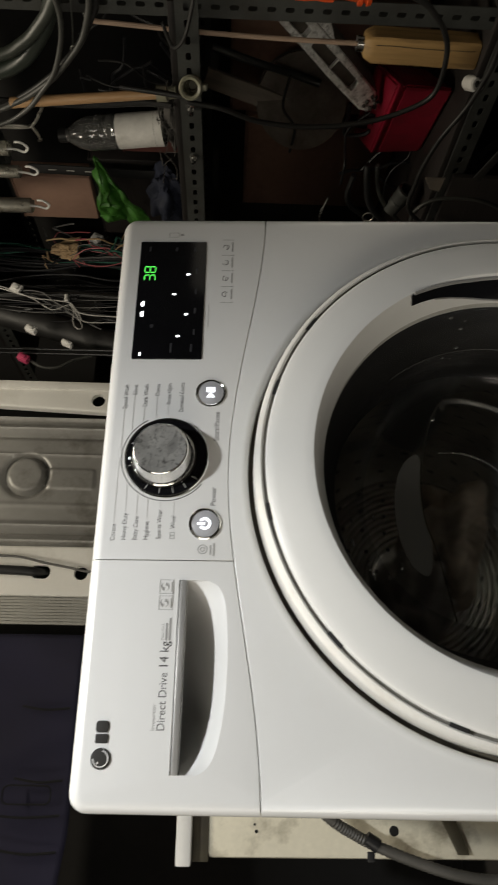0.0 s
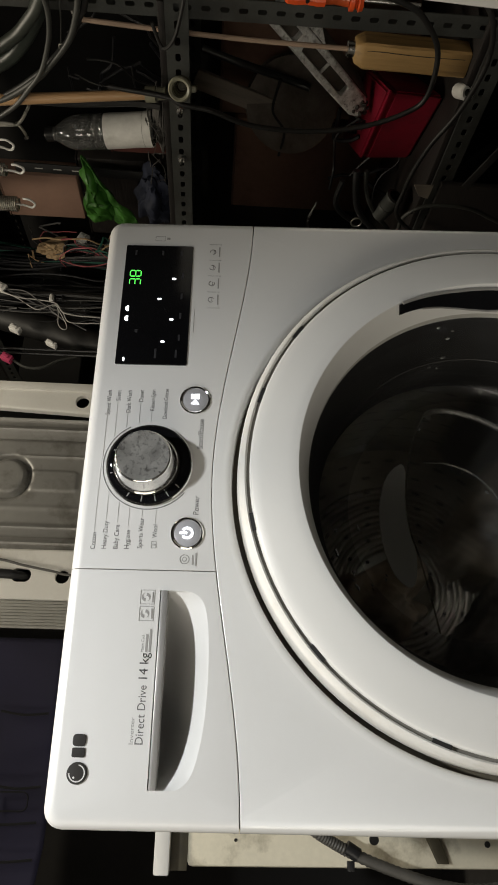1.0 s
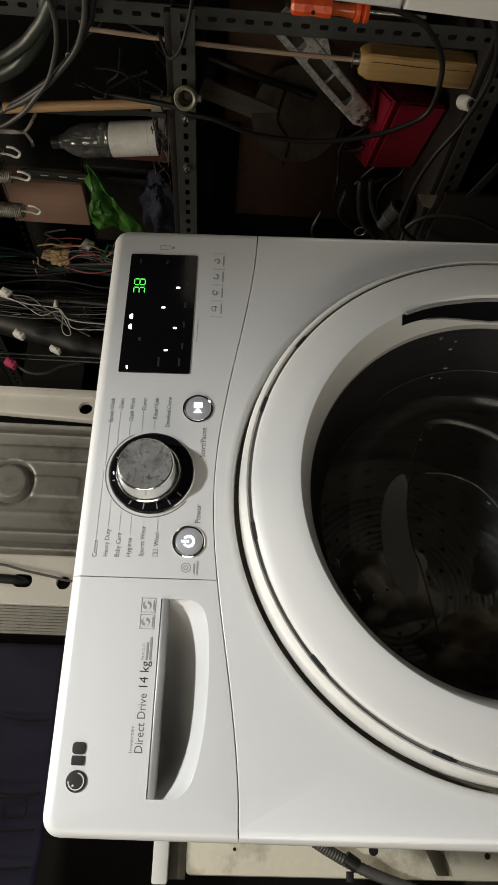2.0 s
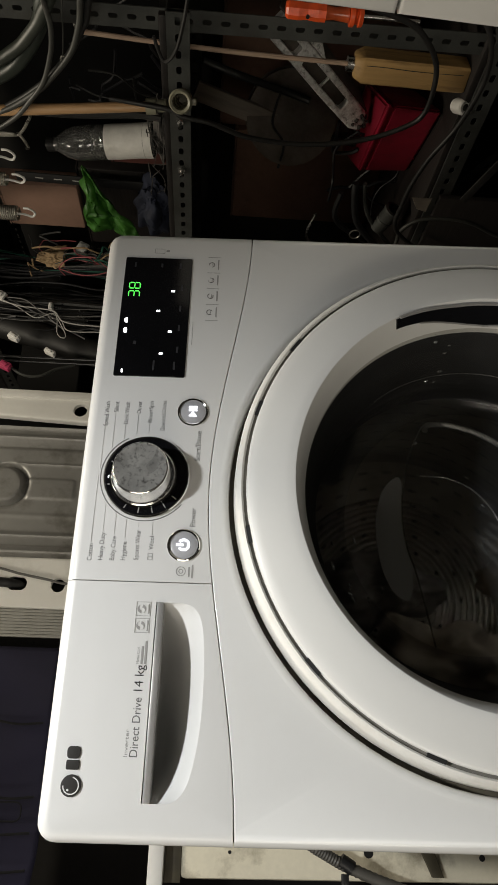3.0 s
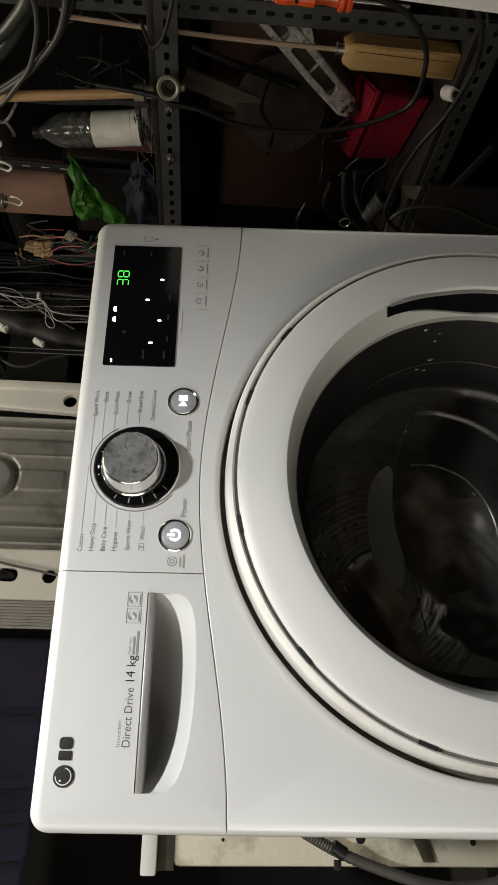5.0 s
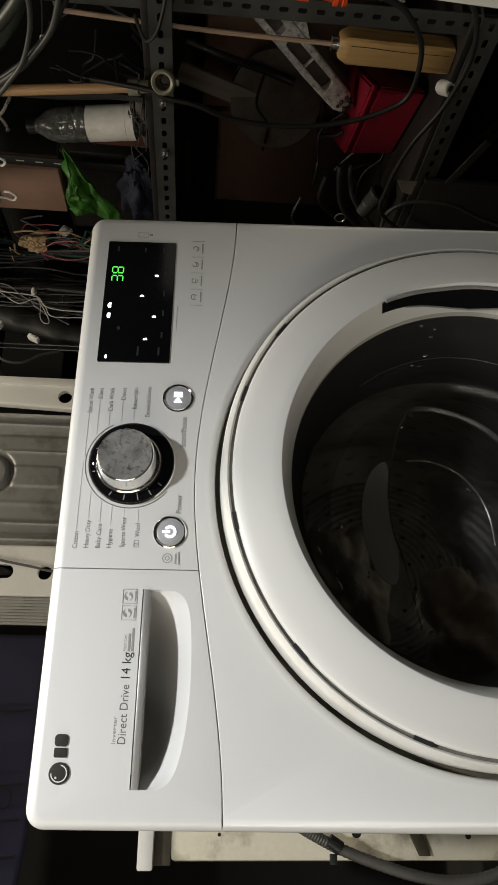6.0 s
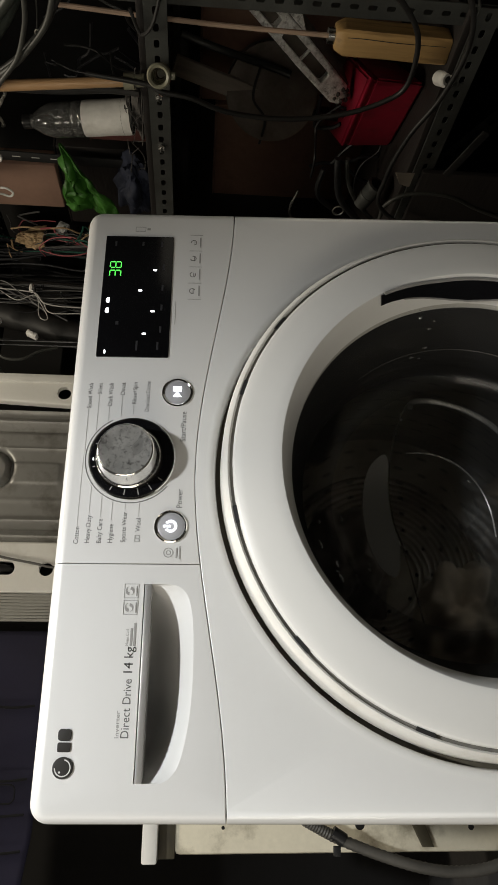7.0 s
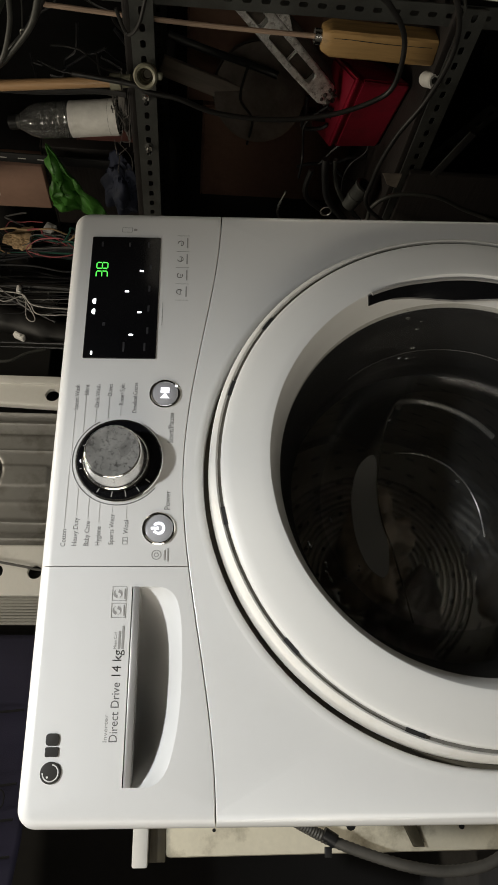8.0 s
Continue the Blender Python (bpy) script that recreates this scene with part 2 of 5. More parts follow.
def slab(loop, radii, y_front, y_back, holes=(), segs=5):
    """A panel in the x-z plane whose front edges are rounded; radii: one for each edge that starts at a point of the loop.
    holes: (points, depth behind the front) of openings with plain walls."""
    bm = bmesh.new()
    n = len(loop)
    if not isinstance(radii, (list, tuple)):
        radii = [radii] * n
    sign = 1 if area2(loop) > 0 else -1
    normals = []
    for (ax, az), (bx, bz) in zip(loop, loop[1:] + loop[:1]):
        d = Vector((bx - ax, bz - az)).normalized()
        normals.append(Vector((-d.y, d.x)) * sign)
    offs, rad = [], []
    for i in range(n):
        n1, n2, r1, r2 = normals[i - 1], normals[i], radii[i - 1], radii[i]
        det = n1.x * n2.y - n1.y * n2.x
        if abs(det) < 0.25:
            v = (n1 + n2).normalized() * ((r1 + r2) / 2)
        else:
            v = Vector(((r1 * n2.y - r2 * n1.y) / det, (n1.x * r2 - n2.x * r1) / det))
        offs.append(v)
        rad.append(max(r1, r2))
    rings = [[bm.verts.new((x, y_back, z)) for x, z in loop]]
    for k in range(segs + 1):
        t = math.pi / 2 * k / segs
        c, s = 1 - math.cos(t), 1 - math.sin(t)
        rings.append([bm.verts.new((x + o.x * c, y_front + r * s, z + o.y * c)) for (x, z), o, r in zip(loop, offs, rad)])
    for a, b in zip(rings, rings[1:]):
        for i in range(n):
            bm.faces.new((a[i], a[(i + 1) % n], b[(i + 1) % n], b[i]))
    top = rings[-1]
    if not holes:
        bm.faces.new(top)
    else:
        edges = [bm.edges.get((top[i], top[(i + 1) % n])) for i in range(n)]
        for pts, depth in holes:
            hv = [bm.verts.new((x, y_front, z)) for x, z in pts]
            he = [bm.edges.new((hv[i], hv[(i + 1) % len(hv)])) for i in range(len(hv))]
            edges += he
            if depth:
                bv = [bm.verts.new((x, y_front + depth, z)) for x, z in pts]
                for i in range(len(hv)):
                    j = (i + 1) % len(hv)
                    bm.faces.new((hv[i], hv[j], bv[j], bv[i]))
        bmesh.ops.triangle_fill(bm, edges=edges, use_beauty=True, normal=(0, -1, 0))
    return bm


def flat(loop, y, thick=0.0006):
    """A thin printed or laid-on shape facing -y."""
    return slab(loop, 0.0, y, y + thick, segs=1) if False else extruded(loop, y, y + thick)


def extruded(loop, y0, y1):
    bm = bmesh.new()
    a = [bm.verts.new((x, y0, z)) for x, z in loop]
    b = [bm.verts.new((x, y1, z)) for x, z in loop]
    bm.faces.new(a)
    bm.faces.new(b)
    for i in range(len(loop)):
        j = (i + 1) % len(loop)
        bm.faces.new((a[i], a[j], b[j], b[i]))
    return bm


def lettering(name, text, x, y, z, height, parent, material, align="LEFT", squeeze=0.8, label=""):
    """Words as a thin mesh facing -y; height is that of a capital."""
    cu = bpy.data.curves.new(name, "FONT")
    cu.body = text
    cu.size = height / 0.69
    cu.extrude = 0.00012
    cu.align_x = align
    cu.resolution_u = 3
    tmp = new(name, cu)
    dg = bpy.context.evaluated_depsgraph_get()
    me = bpy.data.meshes.new_from_object(tmp.evaluated_get(dg))
    bpy.data.objects.remove(tmp)
    for v in me.vertices:
        v.co = Vector((x + v.co.x * squeeze, y - v.co.z, z + v.co.y))
    me.materials.clear()
    me.materials.append(material)
    ob = new(name, me)
    ob.parent = parent
    if label:
        tagged(ob, label)
    return ob


def bars(name, x, y, z, w, h, parent, material):
    return part(name, extruded([(x, z), (x + w, z), (x + w, z + h), (x, z + h)], y - 0.0003, y), material, parent)


# ---------------------------------------------------------------- the room
def room():
    X0, X1, Y0, Y1, H, T = -1.9, 1.35, -2.3, 1.75, 2.7, 0.12
    tagged(part("floor", boxed(X0 - T, X1 + T, Y0 - T, Y1 + T, -0.1, 0), CONCRETE), "dirty dark grey concrete workshop floor", "floor", kind="structure")
    tagged(part("ceiling", boxed(X0 - T, X1 + T, Y0 - T, Y1 + T, H, H + 0.1), PLASTER), "near-black plaster ceiling of the workshop", "ceiling", kind="structure")
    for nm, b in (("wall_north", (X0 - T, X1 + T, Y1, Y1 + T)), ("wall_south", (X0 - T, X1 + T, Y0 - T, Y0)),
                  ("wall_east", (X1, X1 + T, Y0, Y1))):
        tagged(part(nm, boxed(*b, 0, H), PLASTER), "near-black unpainted plaster workshop wall", "wall", kind="structure")
    # this wall's opening is made only for the added fill light
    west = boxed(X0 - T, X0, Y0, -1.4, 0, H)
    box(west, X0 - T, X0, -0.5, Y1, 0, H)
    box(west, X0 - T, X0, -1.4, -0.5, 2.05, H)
    tagged(part("wall_west", west, PLASTER), "plaster wall with an opening for added fill light", "wall", kind="structure")


room()


def front_lamp():
    """Unseen lamp behind the camera; its cone edge stands in for a cast shadow."""
    t = thing("front_lamp", "unseen hanging lamp, its shade added to cut the light", "lamp")
    m = look(LAMP_AT, LAMP_TO)
    part("shade", lathe([(0.02, 0.16), (0.045, 0.15), (0.07, 0.08), (0.105, -0.02), (0.102, -0.02), (0.066, 0.078), (0.04, 0.146)], 32, "z"), BLACKPL, t, at=m)
    part("flex", tube([m @ Vector((0, 0, 0.155)), m @ Vector((0, 0, 0.24)), Vector((LAMP_AT[0], LAMP_AT[1] - 0.15, 2.7))], 0.004, 8), BLACKPL, t)
    ld = bpy.data.lights.new("lamp_light", "SPOT")
    ld.energy, ld.color, ld.shadow_soft_size, ld.spot_size, ld.spot_blend = LAMP_W, LAMP_C, 0.05, radians(LAMP_CONE), LAMP_BLEND
    new("lamp_light", ld).matrix_basis = m


def side_fill():
    """Fill light, added in an opening made for it in the west wall."""
    ld = bpy.data.lights.new("side_fill", "AREA")
    ld.shape, ld.size, ld.size_y, ld.energy, ld.color = "RECTANGLE", 0.9, 1.9, FILL_W, FILL_C
    new("side_fill", ld).matrix_basis = look((-1.96, -0.95, 1.0), (0, -0.95, 1.0), 0)


LAMP_AT, LAMP_TO, LAMP_W, LAMP_C, LAMP_CONE, LAMP_BLEND = (-0.05, -1.0, 2.15), (-0.50, 0.0, 0.80), 127.0, (0.980, 0.995, 0.995), 58.0, 1.0
FILL_W, FILL_C = 20.5, (1.0, 0.92, 0.78)
front_lamp()
side_fill()


def rear_fill():
    """An unseen ceiling batten, added to brighten the rack and rear machines."""
    t = thing("rear_fill_batten", "unseen ceiling batten added to light the rear", "lamp")
    x, y, z = TUBE_AT
    part("housing", boxed(x - 0.62, x + 0.62, y - 0.03, y + 0.03, z + 0.02, 2.699, 0.004), OLDWHITE_B, t)
    ld = bpy.data.lights.new("rear_fill_glow", "AREA")
    ld.shape, ld.size, ld.size_y, ld.energy, ld.color = "RECTANGLE", 1.15, 0.05, TUBE_W, TUBE_C
    new("rear_fill_glow", ld).matrix_basis = look(TUBE_AT, (x, y + 0.001, 0))


OLDWHITE_B = mat("white_batten_paint", (0.7, 0.7, 0.68), 0.4, var=0.05)
TUBE_AT, TUBE_W, TUBE_C = (0.1, 0.22, 2.55), 21.0, (1.0, 0.90, 0.72)
rear_fill()


# ---------------------------------------------------------------- the washing machine
DC = (0.0010, 0.4448)         # door centre (x, z)
MACHINE_AT = pose(-0.0033, -0.0442, 0.0012, -2.95, 0.133, 0.145)   # pose fitted to the camera's view, which leans it back a little


def seam_z(x):
    t = 1 - abs(x) / 0.3
    return 0.691 + 0.034 * t * t * (3 - 2 * t)


def seam_points(x0, x1, n):
    return [(x0 + (x1 - x0) * i / n, seam_z(x0 + (x1 - x0) * i / n)) for i in range(n + 1)]


def arc_pts(cx, cz, r, a0, a1, n):
    return [(cx + r * math.cos(radians(a0 + (a1 - a0) * i / n)), cz + r * math.sin(radians(a0 + (a1 - a0) * i / n))) for i in range(n + 1)]


def softened(loop, times=2):
    """A closed outline with its corners cut round."""
    for _ in range(times):
        loop = [(a[0] * (1 - k) + b[0] * k, a[1] * (1 - k) + b[1] * k) for a, b in zip(loop, loop[1:] + loop[:1]) for k in (0.25, 0.75)]
    return loop


def seven_segment(parent, digit, x, z, w, h, material):
    """Lit strokes of one digit, each a small bar."""
    on = {"3": "abgcd", "8": "abcdefg"}[digit]
    s, t = w * 0.14, 0.0004
    places = {"a": (x, z + h / 2, 1), "g": (x, z, 1), "d": (x, z - h / 2, 1), "f": (x - w / 2, z + h / 4, 0), "b": (x + w / 2, z + h / 4, 0),
              "e": (x - w / 2, z - h / 4, 0), "c": (x + w / 2, z - h / 4, 0)}
    for k in on:
        px, pz, flatwise = places[k]
        a, b = (w / 2 - s * 0.8, s / 2) if flatwise else (s / 2, h / 4 - s * 0.6)
        part("segment", extruded([(px - a, pz - b), (px + a, pz - b), (px + a, pz + b), (px - a, pz + b)], -0.0016 - t, -0.0016), material, parent)


def washing_machine():
    wm = thing("washing_machine", "white front-loading washing machine running, round glass door", "washing machine", MACHINE_AT)
    # cabinet: sides, back and top as one folded shell
    body = rounded(-0.2985, 0.2985, 0.03, 0.846, 0.018, 5)
    bm = bmesh.new()
    a = [bm.verts.new((x, 0.03, z)) for x, z in body]
    b = [bm.verts.new((x, 0.60, z)) for x, z in body]
    n = len(body)
    for i in range(n):
        bm.faces.new((a[i], a[(i + 1) % n], b[(i + 1) % n], b[i]))
    bm.faces.new(b)
    part("cabinet", bm, WHITE, wm)
    for fx in (-0.25, 0.25):
        for fy in (0.06,):
            part("foot", lathe([(0.0, 0.0), (0.022, 0.0), (0.022, 0.012), (0.008, 0.014), (0.008, 0.04), (0, 0.04)], 16, "z", (fx, fy, 0)), RUBBER, wm)
    # control panel, to the right of the divider
    R, D = 0.011, -0.0905
    seam = seam_points(D + 0.0001, 0.30, 26)
    corner = arc_pts(0.30 - 0.016, 0.85 - 0.016, 0.016, 0, 90, 6)
    loop = seam + corner + [(D + 0.0001, 0.85)]
    radii = [0.0009] * 26 + [R] * (1 + 6 + 1) + [0.0005]
    cp = part("control_panel", slab(loop, radii, 0.0, 0.04), PANEL, wm, "pearl white control panel with printed programmes")
    # detergent drawer, to the left of the divider
    seam = seam_points(-0.30, D - 0.0001, 22)
    corner = arc_pts(-0.30 + 0.016, 0.85 - 0.016, 0.016, 90, 180, 6)
    loop = seam + [(D - 0.0001, 0.85)] + corner
    radii = [0.0009] * 22 + [0.0005] + [R] * (6 + 2)
    hole_low = [(-0.2695, 0.745), (-0.2665, 0.7375), (-0.258, 0.731), (-0.243, 0.7265), (-0.222, 0.7228), (-0.198, 0.721), (-0.172, 0.7207),
                (-0.148, 0.7215), (-0.13, 0.7235), (-0.117, 0.7275), (-0.110, 0.735), (-0.1085, 0.745)]
    for _ in range(2):        # round the corners of the scoop
        hole_low = [hole_low[0]] + [(a[0] * (1 - k) + b[0] * k, a[1] * (1 - k) + b[1] * k) for a, b in zip(hole_low, hole_low[1:]) for k in (0.25, 0.75)] + [hole_low[-1]]
    hole = hole_low + [(-0.1085, 0.7665), (-0.2695, 0.7665)]
    dr = part("detergent_drawer", slab(loop, radii, 0.0, 0.04, [(hole, 0.0)]), PANEL, wm, "white detergent drawer front with scooped grip")
    bm = bmesh.new()
    rows = []
    K = 14
    for x, z in hole_low:
        u = (x + 0.189) / 0.081
        fade = max(0.0, 1 - abs(u) ** 5) ** 0.6 if abs(u) < 1 else 0.0
        zc = min(0.762, z + 0.0145 + 0.015 * abs(u) ** 3)
        col = []
        for k in range(K + 1):
            if k <= 8:
                v = k / 8
                y, zz = (0.004 + 0.0195 * fade) * v ** 1.15, z + (zc - z) * v ** 0.9
            else:
                v = (k - 8) / 6
                y, zz = (0.004 + 0.0195 * fade) + 0.030 * fade * math.sin(v * math.pi / 2), zc + (0.768 - zc) * v
            col.append(bm.verts.new((x, y, zz)))
        rows.append(col)
    for p, q in zip(rows, rows[1:]):
        for k in range(K):
            bm.faces.new((p[k], q[k], q[k + 1], p[k + 1]))
    for col in (rows[0], rows[-1]):
        edge = [bm.verts.new((v.co.x, 0.0, v.co.z)) for v in col[1:]]
        bm.faces.new(col + edge[::-1])
    part("grip_recess", bm, PANEL, dr)
    part("grip_trim", boxed(-0.2695, -0.1085, -0.0022, 0.010, 0.7592, 0.7655, 0.0012), TRIM, dr, "brushed steel trim along the grip")
    # lower front with the door's round opening and a shallow dish round it
    loop = [(-0.30, 0.03), (0.30, 0.03)] + [(x, z - 0.0006) for x, z in reversed(seam_points(-0.30, 0.30, 48))]
    radii = [0.006] + [R] + [0.0010] * 48 + [R]
    part("front_panel", slab(loop, radii, 0.0, 0.03, [(circle(*DC, 0.2700, 128), 0.0)]), WHITE, wm, "glossy white enamelled front with round opening")
    part("opening_rim", lathe([(0.2700, 0.0), (0.2680, -0.0002), (0.2662, 0.0), (0.2640, 0.0008), (0.2624, 0.0025), (0.2613, 0.0055), (0.2605, 0.03)], 128, "y", (DC[0], 0, DC[1])), WHITE, wm)
    part("opening_gap", lathe([(0.2616, 0.018), (0.2320, 0.019), (0.2320, 0.03), (0.2616, 0.03)], 96, "y", (DC[0], 0, DC[1]), closed=True), GROOVE, wm)
    # door
    c = (DC[0], 0, DC[1])
    door = part("door", lathe([(0.2550, 0.018), (0.2566, 0.011), (0.2560, 0.004), (0.2556, -0.008), (0.2550, -0.0165), (0.2538, -0.0205), (0.2516, -0.0235), (0.2492, -0.0248), (0.2478, -0.0240), (0.2474, -0.0220)], 128, "y", c), BAND, wm,
                "round white porthole door, closed")
    part("door_seam", lathe([(0.2478, -0.0215), (0.2433, -0.0215), (0.2433, -0.0175), (0.2478, -0.0175)], 128, "y", c, closed=True), SEAM, door)
    part("door_ring", lathe([(0.2448, -0.018), (0.2446, -0.0245), (0.2438, -0.0260), (0.2416, -0.0274), (0.2340, -0.0296), (0.2220, -0.0325), (0.2100, -0.0350),
                             (0.2020, -0.0362), (0.2000, -0.0360), (0.1985, -0.0345), (0.1925, -0.018), (0.1892, -0.002), (0.1878, 0.003), (0.1878, 0.0085)], 128, "y", c), RINGWHITE, door,
         "wide dished white ring of the door")
    for ang in (54, 72.5, 102, 131.5, 159.5, 187, 214):
        a0 = ang - 1.9
        part("vent_slot", lathe([(0.2479, -0.0246), (0.2445, -0.0256), (0.2443, -0.021), (0.2477, -0.020)], 6, "y", c, closed=True, a0=a0, a1=a0 + 3.8), VENT, door)
    # grip: black crescent laid over the ring for its dark pocket; bright upper edge
    def grip_edges(u):
        """Outer and inner (radius, depth) of the black insert at u = -1..1 along it."""
        e = 1 - abs(u)
        k = min(1.0, e * 1.6)
        outer = (0.1995 - 0.0020 * k, -0.0362 + 0.0052 * k)
        yi = float(np.interp(e, (0.0, 0.10, 0.27, 0.42, 0.60, 0.80, 1.0), (-0.0235, -0.0228, -0.0204, -0.0165, -0.0108, -0.0055, -0.0030)))
        inner = (float(np.interp(yi, (-0.0345, -0.018, -0.002, 0.003), (0.1985, 0.1925, 0.1892, 0.1878))) + 0.0008, yi)
        return outer, inner
    N = 60
    bm = bmesh.new()
    strips, line, under = [], [], []
    for i in range(N + 1):
        u = -1 + 2 * i / N
        a = radians(30.0 * u)
        (ro, yo), (ri, yi) = grip_edges(u)
        ca, sa = math.cos(a), math.sin(a)
        row = []
        for r, y in ((ro + 0.001, yo + 0.004), (ro - 0.0020, yo - 0.0014), ((ro + ri) / 2 - 0.0022, (yo + yi) / 2 - 0.0010), (ri - 0.0022, yi - 0.0010), (ri + 0.001, yi + 0.004)):
            row.append(bm.verts.new((DC[0] + r * ca, y, DC[1] + r * sa)))
        strips.append(row)
        line.append((DC[0] + (ro - 0.0014) * ca, yo - 0.0014, DC[1] + (ro - 0.0014) * sa))
        if abs(u) < 0.76:
            under.append((DC[0] + (ri - 0.0024) * ca, yi - 0.0010, DC[1] + (ri - 0.0024) * sa))
    for p, q in zip(strips, strips[1:]):
        for k in range(4):
            bm.faces.new((p[k], q[k], q[k + 1], p[k + 1]))
    bm.faces.new(strips[0])
    bm.faces.new(strips[-1])
    part("door_grip", bm, BLACKGLASS, door, "black grip insert laid on the door ring")
    part("grip_edge", tube(line[1:-1], 0.0018, 6, straight=True), TRIM, door)
    part("grip_edge", tube(under, 0.0010, 6, straight=True), TRIM, door)
    # glass bowl
    part("glass", lathe([(0.1882, 0.001), (0.183, 0.008), (0.176, 0.026), (0.168, 0.055), (0.158, 0.085), (0.148, 0.100), (0.136, 0.107)],
                        96, "y", c), GLASS, door, "smoky glass bowl of the porthole").visible_shadow = False
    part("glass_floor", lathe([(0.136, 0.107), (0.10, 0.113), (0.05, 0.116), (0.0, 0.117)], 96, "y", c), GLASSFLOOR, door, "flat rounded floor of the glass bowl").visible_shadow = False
    step = [(0.059, 0.515), (0.0515, 0.530), (0.037, 0.540), (0.0134, 0.5465), (-0.005, 0.548), (-0.032, 0.546), (-0.0536, 0.541), (-0.0747, 0.531), (-0.0848, 0.513),
            (-0.048, 0.5085), (-0.022, 0.516), (0.014, 0.5185)]
    part("moulded_step", extruded(softened(step), 0.1035, 0.1050), MOULD, door, "moulded step in the glass, paled by haze").visible_shadow = False
    for pts, r in (([(0.1196, 0.489), (0.0914, 0.503), (0.052, 0.513), (0.014, 0.518), (-0.022, 0.515), (-0.0484, 0.507), (-0.0907, 0.498), (-0.1274, 0.491)], 0.0010),
                   ([(0.113, 0.486), (0.1205, 0.484), (0.1225, 0.468), (0.120, 0.450), (0.112, 0.425), (0.097, 0.399), (0.078, 0.380)], 0.0034),
                   ([(0.058, 0.4945), (0.057, 0.467), (0.0445, 0.4387), (0.0215, 0.4184), (-0.006, 0.408), (-0.037, 0.405)], 0.0011)):
        part("ridge_glint", tube([(x, 0.1035, z) for x, z in pts], r, 8), RIDGE, door).visible_shadow = False
    # bright reflection line on the bowl wall, laid on as a thin hazy tube
    rim = [(x, 0.060, z) for x, z in arc_pts(*DC, 0.1655, -70, 40, 40)]
    part("ridge_glint", tube(rim, 0.0006, 6, straight=True), RIDGE, door).visible_shadow = False
    rnd = random.Random(77)
    bm = bmesh.new()
    spots = [(-0.027, 0.5985), (-0.018, 0.570), (-0.061, 0.598), (-0.0747, 0.5785), (-0.0856, 0.577), (-0.083, 0.580), (-0.080, 0.5575), (-0.069, 0.542), (0.194, 0.494), (0.191, 0.4805),
             (0.177, 0.493), (0.178, 0.476), (0.1615, 0.481), (0.16, 0.491)]
    for x, z in spots * 2 + [(0.0147, 0.4404), (0.027, 0.425), (0.103, 0.4986)]:
        x, z = x + rnd.gauss(0, 0.0025), z + rnd.gauss(0, 0.0015)
        a, r = math.atan2(z - DC[1], x - DC[0]), math.hypot(x - DC[0], z - DC[1])
        y = np.interp(r, (0.11, 0.136, 0.148, 0.158, 0.168, 0.176, 0.183), (0.111, 0.106, 0.099, 0.084, 0.054, 0.025, 0.007)) - 0.0012
        m = Matrix.Translation((x, y, z)) @ Matrix.Rotation(-a, 4, "Y") @ Matrix.Diagonal((1, 1, rnd.uniform(1, 2.6), 1))
        bmesh.ops.create_icosphere(bm, subdivisions=2, radius=rnd.uniform(0.0007, 0.0017), matrix=m)
    tagged(part("water_drops", bm, DROP, door, "water drops on the glass"), kind="stuff").visible_shadow = False
    # gasket and tub, fixed
    part("gasket", lathe([(0.1884, 0.0075), (0.1878, 0.016), (0.1825, 0.028), (0.1760, 0.052), (0.1705, 0.078), (0.1690, 0.10), (0.176, 0.118), (0.171, 0.135), (0.178, 0.15), (0.25, 0.152)], 72, "y", c), RUBBER, wm, "dark rubber door gasket")
    # turning drum
    drum = thing("drum", "", "")
    drum.parent = wm
    drum["label"] = "perforated stainless drum, turning"
    drum.matrix_basis = pose(DC[0], 0.155, DC[1])
    bm = lathe([(0.19, 0.0), (0.20, 0.006), (0.245, 0.012), (0.25, 0.03), (0.25, 0.36), (0.24, 0.37)] + [(0.175 - 0.0032 * k, 0.378 + 0.0002 * k - (0.0040 if k % 3 == 1 else 0.0)) for k in range(36)] + [(0.06, 0.386), (0.0, 0.386)], 72, "y")
    part("drum_shell", bm, DRUM, drum)
    for k in range(3):
        a = 2 * math.pi * k / 3
        u, v = Vector((math.cos(a), 0, math.sin(a))), Vector((-math.sin(a), 0, math.cos(a)))
        bm = bmesh.new()
        rings = []
        for y in (0.03, 0.08, 0.30, 0.35):
            h = 0.055 if 0.05 < y < 0.33 else 0.03
            rings.append([bm.verts.new(u * r + v * w + Vector((0, y, 0))) for r, w in ((0.249, -0.05), (0.249 - h * 0.7, -0.024), (0.249 - h, 0), (0.249 - h * 0.7, 0.024), (0.249, 0.05))])
        for p, q in zip(rings, rings[1:]):
            for i in range(4):
                bm.faces.new((p[i], p[i + 1], q[i + 1], q[i]))
        part("lifter", bm, LIFTER, drum)
    bm = bmesh.new()
    for ring in range(7):
        r = 0.06 + 0.026 * ring
        for i in range(int(r * 150)):
            a = 2 * math.pi * i / int(r * 150)
            bmesh.ops.create_circle(bm, cap_ends=True, segments=6, radius=0.0035, matrix=Matrix.Translation((r * math.cos(a), 0.3655 - 0.006 * (r > 0.2), r * math.sin(a))) @ Matrix.Rotation(radians(90), 4, "X"))
    tagged(part("perforation", bm, BLACKPL, drum), kind="stuff")
    bm = bmesh.new()
    for j in range(9):
        for i in range(44):
            a = 2 * math.pi * (i + 0.5 * (j % 2)) / 44
